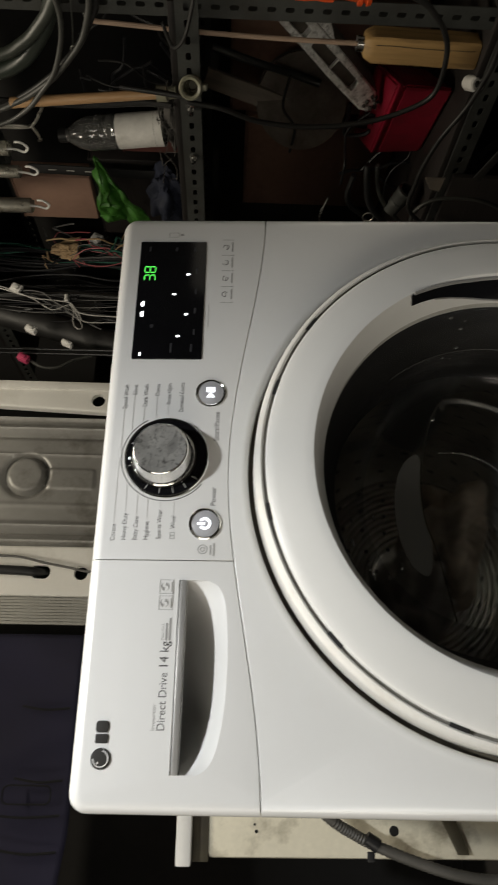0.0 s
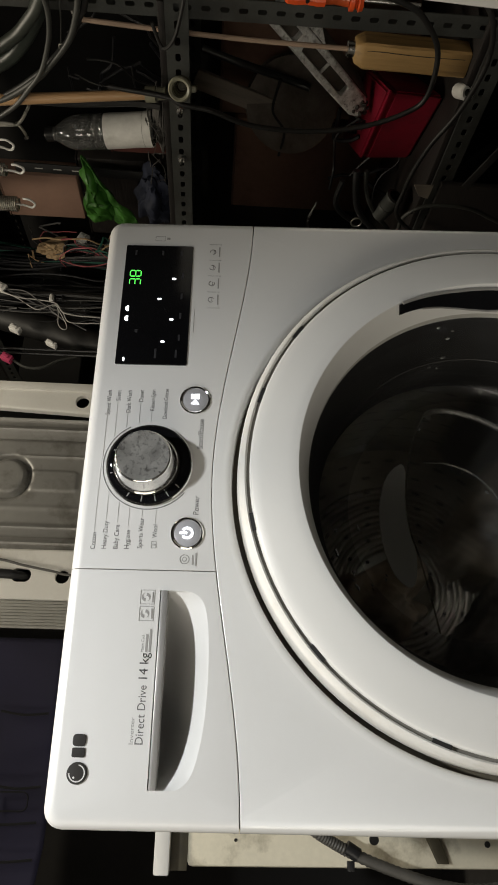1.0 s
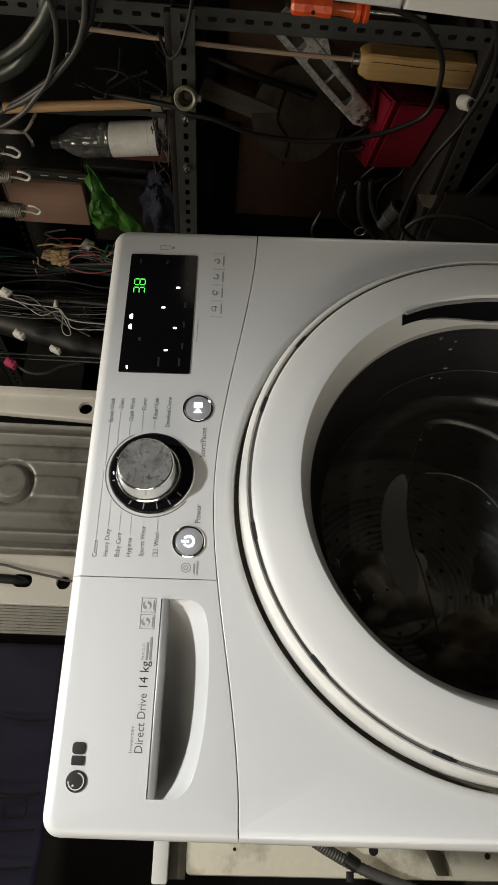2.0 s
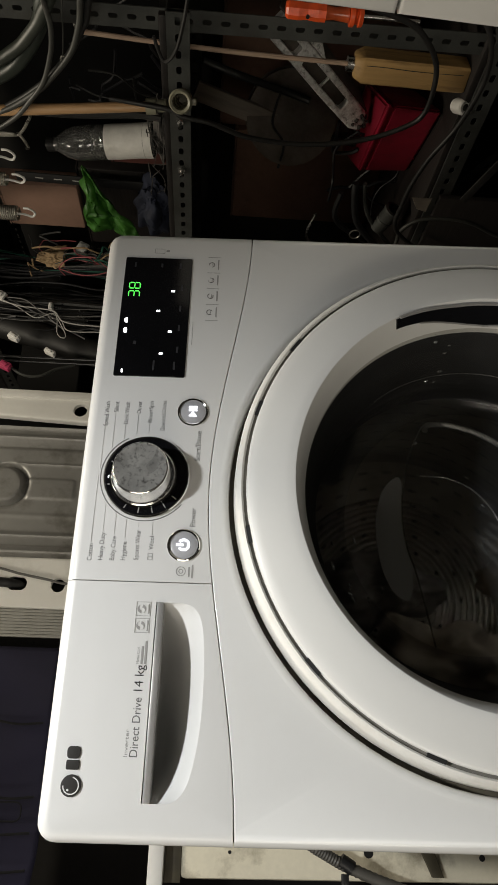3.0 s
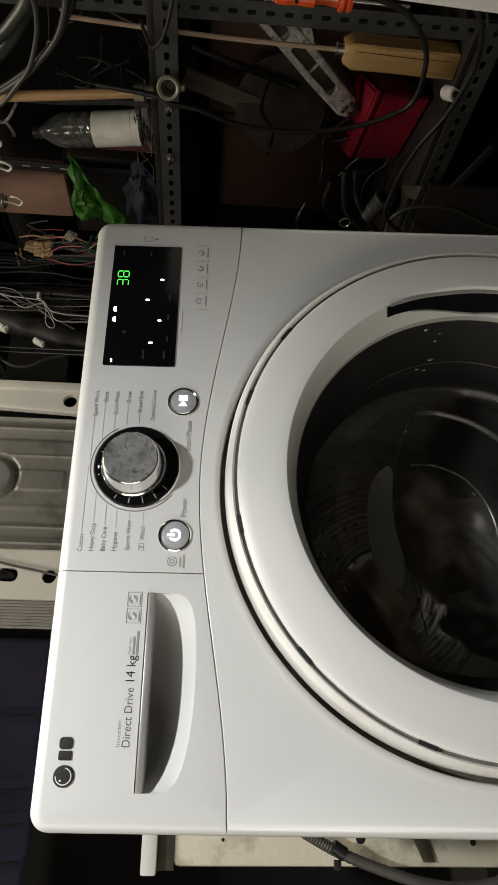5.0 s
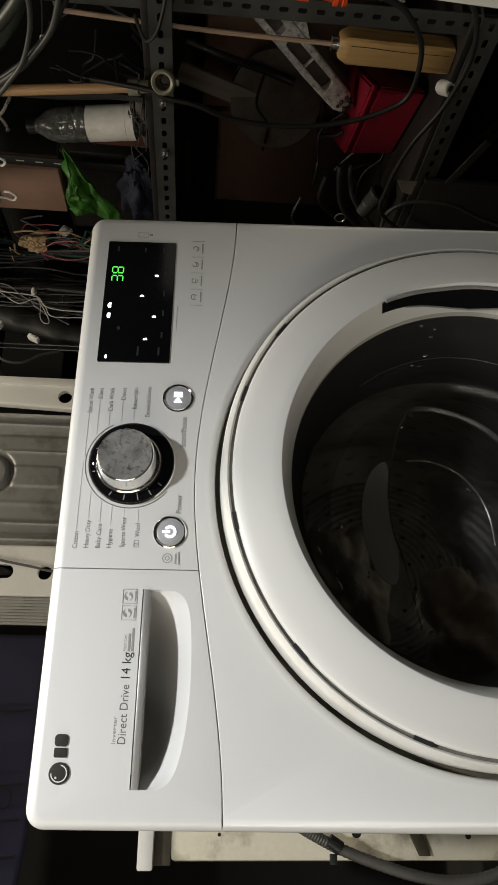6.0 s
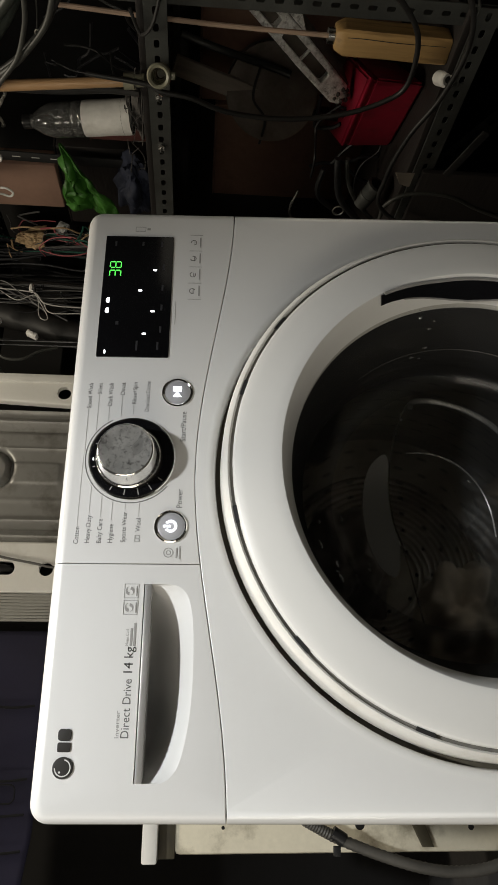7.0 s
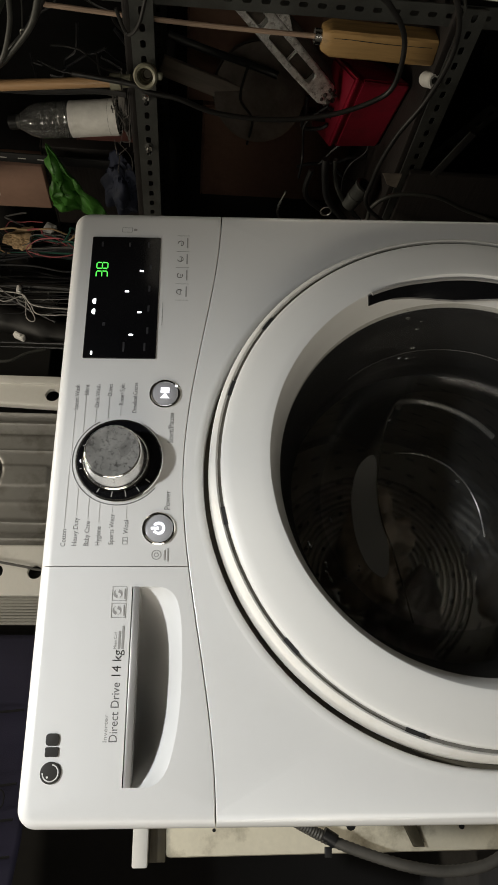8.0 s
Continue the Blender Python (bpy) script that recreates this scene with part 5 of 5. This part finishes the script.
def connector(x, y, z, w, m, label, lead=True):
    t = thing("connector", label, "plug", pose(x, y, z, 0, 25, 0))
    part("shell", boxed(-w, w, -0.01, 0.01, -0.014, 0.014, 0.002), m, t)
    part("latch", boxed(-w * 0.5, w * 0.5, -0.0135, -0.0105, -0.006, 0.010, 0.001), m, t)
    if lead:
        part("lead", tube([(0, 0, -0.012), (0.004, 0.0, -0.05), (0, 0.01, -0.25)], 0.003, 6), W_DARK, t)


connector(0.975, 0.93, 1.095, 0.016, WHITEHOOK, "white plastic plug connector on hanging wires")
connector(0.995, 0.945, 1.072, 0.014, BLACKPL, "black plug connector with white stripe")
connector(0.812, 0.93, 1.285, 0.012, WHITEHOOK, "small white plug connector on wires")
connector(0.70, 0.94, 1.236, 0.008, WHITEHOOK, "scrap of white tape on wires", lead=False)
connector(0.662, 0.94, 1.141, 0.006, WHITEHOOK, "tiny white clip on black rod", lead=False)
connector(0.62, 0.945, 1.246, 0.009, PINK, "small pink plastic clip on cable", lead=False)
cable("hose", "thick dark grey hose hanging behind wires", [(0.80, 1.0, 1.40), (0.765, 1.0, 1.27), (0.735, 1.0, 1.16), (0.70, 1.0, 1.04), (0.66, 1.0, 0.8)], 0.036, BLACKCABLE, 16)
for dx in (0.0, 0.012):
    cable("rod", "thin black steel rod standing upright", [(0.643 + dx, 0.96, 1.40), (0.648 + dx, 0.955, 0.0)], 0.0035, BLACKPL)
cable("cable", "pale looped cable end behind the far machine", [(0.62, 0.95, 1.235), (0.60, 0.95, 1.20), (0.60, 0.95, 1.16), (0.625, 0.955, 1.12), (0.64, 0.96, 1.08)], 0.004, GREYHOSE)


# ---------------------------------------------------------------- the far machine, its back turned to us
def far_machine():
    t = thing("spare_machine", "old white washing machine, its bare back showing", "washing machine", pose(0, 0.95, 0.76))
    # all heights above the stand
    part("side_flange", slab([(0.467, 0.0), (0.556, 0.0), (0.556, 0.85), (0.505, 0.85)], [0.0, 0.004, 0.0, 0.006], 0.0, 0.022, [(circle(0.511, 0.290, 0.0165, 24), 0.015)], segs=3), OLDWHITE, t)
    part("folded_edge", boxed(0.5365, 0.558, -0.006, 0.02, 0, 0.85, 0.003), OLDWHITE, t)
    part("side_flange", slab([(0.031, 0.0), (0.145, 0.0), (0.142, 0.85), (0.031, 0.85)], [0.0, 0.006, 0.0, 0.004], 0.0, 0.022,
         [(circle(0.083, 0.290, 0.0155, 24), 0.015), (rounded(0.069, 0.099, 0.358, 0.402, 0.0145, 6), 0.015)], segs=3), OLDWHITE, t)
    part("cavity", boxed(-0.02, 0.55, 0.045, 0.50, 0.002, 0.848), BLACKPL, t)
    corner = part("ribbed_corner", boxed(-0.029, 0.0305, 0.014, 0.02, 0, 0.85), RIBGREY, t)
    for i in range(9):
        x = -0.029 + 0.0066 * i
        part("rib", boxed(x, x + 0.0063, 0.0105, 0.0138, 0, 0.85, 0.0015), RIBGREY, corner)
    # pressed back plate: height field with ridges, round boss and rounded panel
    bm = bmesh.new()
    NX, NZ = 130, 170
    grid = []
    for j in range(NZ + 1):
        z = 0.85 * j / NZ
        row = []
        for i in range(NX + 1):
            x = 0.143 + (0.470 - 0.143) * i / NX
            y = 0.018
            for c, w, h in ((0.455, 0.010, -0.012), (0.438, 0.008, 0.012), (0.418, 0.006, -0.010), (0.196, 0.007, 0.010), (0.178, 0.006, -0.012), (0.160, 0.006, 0.008)):
                y -= h * math.exp(-((x - c) / w) ** 2)
            for zc in (0.447, 0.16, 0.73):
                d = math.hypot(x - 0.318, z - zc)
                y += 0.012 * math.exp(-((d - 0.050) / 0.006) ** 2) - 0.009 / (1 + math.exp((d - 0.043) / 0.002))
            for zc in (0.340, 0.60):
                q = max(abs(x - 0.311) - 0.016, 0), max(abs(z - zc) - 0.047, 0)
                y -= 0.004 / (1 + math.exp((math.hypot(*q) - 0.009) / 0.0012))
            y -= 0.004 / (1 + math.exp((abs(x - 0.372) - 0.002) / 0.0015)) + 0.003 / (1 + math.exp((abs(x - 0.245) - 0.004) / 0.002))
            row.append(bm.verts.new((x, y, z)))
        grid.append(row)
    for p, q in zip(grid, grid[1:]):
        for i in range(NX):
            bm.faces.new((p[i], p[i + 1], q[i + 1], q[i]))
    part("back_plate", bm, GALVPLATE, t, "grey pressed steel back plate with round boss")
    part("top", boxed(-0.029, 0.558, 0.0, 0.55, 0.851, 0.868, 0.006), OLDWHITE, t)
    part("drain_tube", tube([(0.088, -0.004, 0.52), (0.085, -0.006, 0.42), (0.084, 0.004, 0.39), (0.084, 0.03, 0.37)], 0.0105, 10), RUBBER, t)
    cab = [(0.118, -0.008, 0.50), (0.116, -0.008, 0.43), (0.104, -0.010, 0.375), (0.092, -0.012, 0.31), (0.085, -0.010, 0.27), (0.08, -0.008, 0.15)]
    part("lead", tube(cab, 0.0028, 8), W_GREY, t)
    s = thing("steel_stand", "black steel stand under the spare machine", "stand", pose(0, 0.95, 0))
    part("top_frame", boxed(-0.04, 0.565, -0.005, 0.56, 0.72, 0.759, 0.004), BLACKPL, s)
    for x in (-0.02, 0.545):
        for y in (0.02, 0.53):
            part("leg", boxed(x - 0.018, x + 0.018, y - 0.018, y + 0.018, 0, 0.7195, 0.002), BLACKPL, s)


far_machine()


SEAMBLACK = mat("black_thread", (0.003, 0.003, 0.004), 0.95, var=0.2)


def blue_sheet():
    """A heavy dark sheet hanging in shallow folds over a rail."""
    t = thing("hanging_sheet", "dark blue sheet hanging in shallow folds", "sheet")
    bm = bmesh.new()
    NX, NZ = 90, 60
    front = []
    for j in range(NZ + 1):
        row = []
        for i in range(NX + 1):
            x = -1.05 + 1.005 * i / NX
            low = 1.035 + 0.10 * max(0.0, -0.45 - x)
            z = low + (1.80 - low) * j / NZ
            y = 1.0 + 0.016 * noise.noise((x * 5, z * 3, 0.3)) + 0.010 * abs(noise.noise((x * 11, z * 4.5, 2.0))) + 0.010 * math.sin(x * 16 + z * 2)
            row.append(bm.verts.new((x, y, z)))
        front.append(row)
    for p, q in zip(front, front[1:]):
        for i in range(NX):
            bm.faces.new((p[i], p[i + 1], q[i + 1], q[i]))
    ob = part("cloth", bm, BLUECLOTH, t)
    so = ob.modifiers.new("thickness", "SOLIDIFY")
    so.thickness = 0.004
    part("rail", tube([(-1.15, 1.005, 1.80), (-0.03, 1.005, 1.80)], 0.012, 12, straight=True), STEEL, t)
    for x, ln in ((-0.20, 0.10), (-0.34, 0.10), (-0.405, 0.16), (-0.47, 0.12)):
        part("seam", tube([(x, 0.983, 1.05), (x - 0.004, 0.980, 1.05 + ln * 0.5), (x + 0.003, 0.983, 1.05 + ln)], 0.0028, 6), SEAMBLACK, t)
    tab = [(x, 0.981, z) for x, z in rounded(-0.385, -0.350, 1.072, 1.17, 0.012, 5)]
    part("tab_seam", tube(tab + tab[:1], 0.0018, 6, straight=True), SEAMBLACK, t)
    for x in (-1.12, -0.06):
        part("rail_post", tube([(x, 1.02, 0), (x, 1.02, 1.80)], 0.011, 10, straight=True), BLACKPL, t)


blue_sheet()


# ---------------------------------------------------------------- the stained cabinet behind, and its hose
def old_cabinet():
    t = thing("old_cabinet", "rust-stained cream appliance cabinet with open edge", "cabinet", pose(0, 0.75, 0))
    part("side_panel", boxed(-0.445, -0.06, 0.012, 0.19, 0.03, 0.742, 0.008), DIRTYWHITE, t)
    part("top_rail", boxed(-0.457, -0.06, 0.0, 0.19, 0.772, 0.799, 0.004), OLDWHITE, t)
    # shade of the gap under the rail is put into this dark strip
    part("edge_gap", boxed(-0.452, -0.06, 0.022, 0.19, 0.7425, 0.7715, 0.001), OLIVE, t)
    # thin olive slab stands in for a brown stain on the panel
    part("stain_slab", slab([(-0.435, 0.285), (-0.38, 0.305), (-0.38, 0.33), (-0.435, 0.305)], 0.003, 0.002, 0.012, segs=2), OLIVE, t)
    for x, z, r in ((-0.403, 0.659, 0.0028), (-0.392, 0.662, 0.002), (-0.400, 0.415, 0.008), (-0.405, 0.212, 0.005)):
        part("screw_hole", lathe([(0.0, 0.0112), (r, 0.0112), (r * 1.2, 0.013)], 14, "y", (x, 0, z)), BLACKPL, t)
    part("base", boxed(-0.44, -0.06, 0.014, 0.19, 0.0, 0.0295), RUBBER, t)
    pts = [(-0.35, 0.70, 0.57), (-0.380, 0.705, 0.53), (-0.398, 0.71, 0.498), (-0.415, 0.71, 0.462), (-0.437, 0.705, 0.40), (-0.456, 0.70, 0.33), (-0.464, 0.70, 0.265), (-0.455, 0.70, 0.195), (-0.42, 0.70, 0.12), (-0.40, 0.70, 0.02)]
    h = thing("drain_hose", "corrugated grey drain hose with clip", "hose")
    part("hose", tube(pts, 0.0100, 14, 14, ridges=0.0012), CORRUG, h)
    part("clip", tube([(-0.405, 0.71, 0.475), (-0.412, 0.71, 0.463), (-0.417, 0.71, 0.455)], 0.0117, 14, 2), RUBBER, h)
    part("clip_tail", boxed(-0.440, -0.425, 0.704, 0.712, 0.462, 0.474, 0.001), RUBBER, h)


old_cabinet()


def right_machine():
    """The flank of another white machine; its rear edge slants to fit the camera's view."""
    t = thing("neighbour_machine", "white flank of another washing machine", "washing machine")
    m = axes((0.685, 0.0, 0.0), (0, -1, 0), (-1, 0, 0))
    def edge(z):
        return -(0.026 - 0.0518 * z)
    part("lower_flank", slab([(edge(0.02), 0.02), (0.62, 0.02), (0.62, 0.503), (edge(0.503), 0.503)], 0.006, 0.0, 0.5, segs=4), WHITE, t, at=m)
    part("upper_flank", slab([(edge(0.506), 0.506), (0.62, 0.506), (0.62, 0.85), (edge(0.85), 0.85)], 0.006, 0.0, 0.5, segs=4), WHITE, t, at=m)
    for y in (-0.06, -0.55):
        for x in (0.75, 1.1):
            part("foot", lathe([(0, 0), (0.02, 0), (0.02, 0.019), (0, 0.019)], 16, "z", (x, y, 0)), RUBBER, t)


right_machine()


# ---------------------------------------------------------------- odds and ends low on the rack
cable("rod", "black steel rod lying on lower shelf", [(0.86, 0.53, 0.475), (0.86, 0.624, 0.467), (0.88, 0.74, 0.330)], 0.006, BLACKPL)
cable("hose", "grey rubber hose curving over lower shelf", [(0.87, 0.51, 0.448), (0.86, 0.549, 0.443), (0.86, 0.62, 0.423), (0.86, 0.68, 0.377), (0.87, 0.74, 0.325)], 0.0075, RUBBER, 12)
cable("rod", "bright steel rod lying on lower shelf", [(0.87, 0.51, 0.428), (0.865, 0.56, 0.418), (0.86, 0.616, 0.391), (0.88, 0.72, 0.320)], 0.005, GALV)
cable("rod", "thin bright steel rod among the hoses", [(0.86, 0.60, 0.520), (0.86, 0.70, 0.515), (0.88, 0.76, 0.318)], 0.0030, STEEL)
cable("wire", "small steel wire ring among the hoses", [(0.855, 0.655 + 0.014 * math.cos(a * 0.7), 0.421 + 0.012 * math.sin(a * 0.7)) for a in range(10)], 0.0016, SPRING)


def clear_tube():
    t = thing("plastic_tube_end", "dusty clear plastic tube lying on hoses", "tube", axes((0.86, 0.632, 0.374), (0, -0.85, -0.3), (-1, 0, 0)))
    part("sleeve", lathe([(0.014, 0), (0.0175, 0), (0.018, 0.004), (0.018, 0.056), (0.0195, 0.058), (0.0195, 0.066), (0.014, 0.068)], 28, "x", closed=True), GALV, t)
    part("band", lathe([(0.0178, 0.026), (0.0192, 0.027), (0.0192, 0.033), (0.0178, 0.034)], 28, "x", closed=True), GALV, t)


clear_tube()
# added board stands in for plain darkness and hides the beam's far end
tagged(part("board", boxed(0.800, 0.812, 0.462, 0.95, 0.0, 0.288, 0.003), DARKWOOD), "black board added to hide the rack beam", "board")
tagged(part("metal_strip", boxed(0.0, 0.11, -0.002, 0.002, -0.008, 0.008, 0.001), BLACKCABLE, at=axes((0.775, 0.438, 0.252), (0.1, -0.85, -0.38), (-1, -0.2, 0))), "dull steel strip leaning on the rack", "strip")
tagged(part("card_scrap", slab([(0.0, 0.0), (0.040, -0.006), (0.032, -0.046), (0.012, -0.034)], 0.001, 0.0, 0.002, segs=1), GREYWOOD, at=axes((0.797, 0.463, 0.345), (0, -0.18, -1), (-1, 0, 0))), "torn grey scrap of card on the shelf", "scrap")


def tangle(name, label, x, y0, y1, z0, z1, count, mats, r, seed):
    """Loose wires slung from place to place, each with its own sag."""
    rnd = random.Random(seed)
    t = thing(name, label, "wires")
    for i in range(count):
        a = Vector((x + rnd.uniform(-0.03, 0.03), rnd.uniform(y0, y1), rnd.uniform(z0, z1)))
        pts = [a]
        d = Vector((0, rnd.uniform(-1, 1), rnd.uniform(-1, 1))).normalized()
        for k in range(6):
            d = (d + Vector((rnd.uniform(-0.2, 0.2), rnd.uniform(-0.7, 0.7), rnd.uniform(-0.7, 0.7)))).normalized()
            a = a + d * rnd.uniform(0.02, 0.05)
            a = Vector((min(max(a.x, x - 0.04), x + 0.04), min(max(a.y, y0), y1), min(max(a.z, z0), z1)))
            pts.append(a)
        part("wire", tube(pts, r * rnd.uniform(0.6, 1.5), 6, 6), rnd.choice(mats), t)


tangle("wire_tangle", "tangle of dark wires stuffed on the middle shelf", 1.02, 0.20, 0.50, SHELF_MID + 0.004, 1.05, 12, [W_DARK, W_DARK, BLACKCABLE], 0.0030, 51)
tangle("wire_tangle", "tangle of black cables stuffed on the lower shelf", 0.99, 0.50, 0.72, SHELF_LOW + 0.004, 0.48, 9, [W_DARK], 0.0030, 52)
tangle("wire_tangle", "frayed pale fibres caught on the beam", 0.835, 0.34, 0.50, SHELF_MID + 0.003, 0.872, 14, [RAG], 0.0008, 53)
tangle("wire_tangle", "coloured wire ends hanging beside the carton", 0.93, 0.86, 0.96, 0.95, 1.22, 26, [W_RED, W_TEAL, W_DARK, W_GREY, TAN, W_DARK], 0.0018, 54)
tangle("wire_tangle", "black and white wire ends between the machines", 0.76, 0.93, 1.0, 0.98, 1.32, 16, [W_GREY, W_DARK, W_DARK, W_DARK, W_DARK], 0.0016, 55)


def tube_shell(name, label, pts, r, m):
    return cable(name, label, pts, r, m, 16)


tagged(part("slat", boxed(0.0, 0.185, -0.006, 0.006, -0.021, 0.021, 0.002), GREYWOOD, at=axes((1.05, 0.462, 0.796), (0, 0.40, -1), (-1, -0.3, 0))), "grey weathered wooden slat leaning behind cables", "slat")
tube_shell("pipe", "black pipe standing on the lower shelf", [(1.06, 0.60, SHELF_LOW), (1.06, 0.56, 0.62)], 0.009, BLACKPL)
tube_shell("pipe", "black bent pipe beside the red bin", [(1.06, 0.40, 0.78), (1.05, 0.42, 0.70), (1.06, 0.46, 0.60), (1.05, 0.47, 0.55)], 0.008, BLACKPL)


def motor():
    t = thing("pump_motor", "dusty round motor housing behind the red bin", "motor", axes((1.12, 0.50, 0.64), (-0.8, -0.6, 0), (-0.8, -0.6, 0)))
    t.matrix_basis = pose(1.085, 0.545, 0.585, 0, -90, 38)
    part("housing", lathe([(0.0, 0.004), (0.052, 0.004), (0.058, 0.0), (0.092, 0.0), (0.098, 0.008), (0.098, 0.06), (0.0, 0.06)], 32, "z"), DUSTY_SHADE, t)
    part("rim", lathe([(0.092, -0.004), (0.101, -0.002), (0.101, 0.006), (0.092, 0.006)], 32, "z", closed=True), DUSTY_SHADE, t)
    part("hub", lathe([(0.0, -0.012), (0.014, -0.012), (0.016, 0.0), (0.0, 0.0)], 20, "z"), BLACKPL, t)


motor()


def bolt(y, z):
    t = thing("bolt", "rusty bolt and nut through the beam", "bolt", axes((0.820, y, z), (0, 1, 0), (-1, 0, 0)), group="bolts on the rack")
    part("head", lathe([(0.0, -0.007), (0.0065, -0.007), (0.0075, -0.005), (0.0075, 0.0), (0, 0.0)], 6, "y"), STEEL, t, smooth=False)
    part("washer", lathe([(0.004, -0.0008), (0.010, -0.0008), (0.010, 0.0004)], 20, "y"), GALV, t)
    part("shank", lathe([(0.003, -0.018), (0.0032, -0.007)], 10, "y"), STEEL, t)


bolt(0.452, 0.811)
bolt(0.33, 0.811)


# ---------------------------------------------------------------- the washing in the drum
def garment(seed, size, m, label):
    ob = crumple("garment", label, "laundry", (0, 0, 0), size, seed, m, rough=0.55, fold=0.45)
    for e in ob.data.edges:
        e.use_edge_sharp = False
    return ob


SHIRT = mat("pale_wet_cloth", (0.66, 0.60, 0.52), 0.55, var=0.3, scale=20, bump=0.3, bscale=120)
TROUSERS = mat("dark_wet_cloth", (0.34, 0.32, 0.31), 0.55, var=0.4, scale=20, bump=0.3, bscale=120)
TOWEL = mat("brown_wet_cloth", (0.56, 0.47, 0.37), 0.6, var=0.4, scale=24, bump=0.4, bscale=120)
LAUNDRY = [(garment(41, (0.085, 0.10, 0.055), SHIRT, "pale wet garment tumbling in the drum"), 0.26, 0.13, 0.235),
           (garment(42, (0.085, 0.10, 0.06), TROUSERS, "dark wet garment tumbling in the drum"), 0.71, 0.13, 0.26),
           (garment(43, (0.08, 0.09, 0.06), TOWEL, "brown wet garment tumbling in the drum"), 1.16, 0.125, 0.24)]


# ---------------------------------------------------------------- what moves
DRUM_RATE, LIFT_TIME = 270.0, 1.35


def motions():
    """The drum turns at an even pace; each garment is carried up its side, drops and is carried up again."""
    walk(drum, [(0.25 * k, pose(DC[0], 0.155, DC[1]) @ Matrix.Rotation(radians(DRUM_RATE * 0.25 * k), 4, "Y")) for k in range(33)])
    for ob, phase, r, y in LAUNDRY:
        rows, turn = [], 0.0
        for k in range(81):
            t = 0.1 * k
            u = ((t + phase) / LIFT_TIME) % 1.0
            low, high = radians(285), radians(125)
            if u < 0.62:
                a = low + (high - low) * u / 0.62
                x, z = r * math.cos(a), r * math.sin(a)
                turn += 24
            else:
                v = (u - 0.62) / 0.38
                x0, z0 = r * math.cos(high), r * math.sin(high)
                x1, z1 = r * math.cos(low), r * math.sin(low)
                x, z = x0 + (x1 - x0) * v, z0 + (z1 - z0) * v * v
                turn += 14
            rows.append((t, MACHINE_AT @ pose(DC[0] + x, y, DC[1] + z, 0, turn, 15 * math.sin(3 * t + phase))))
        walk(ob, rows)


motions()
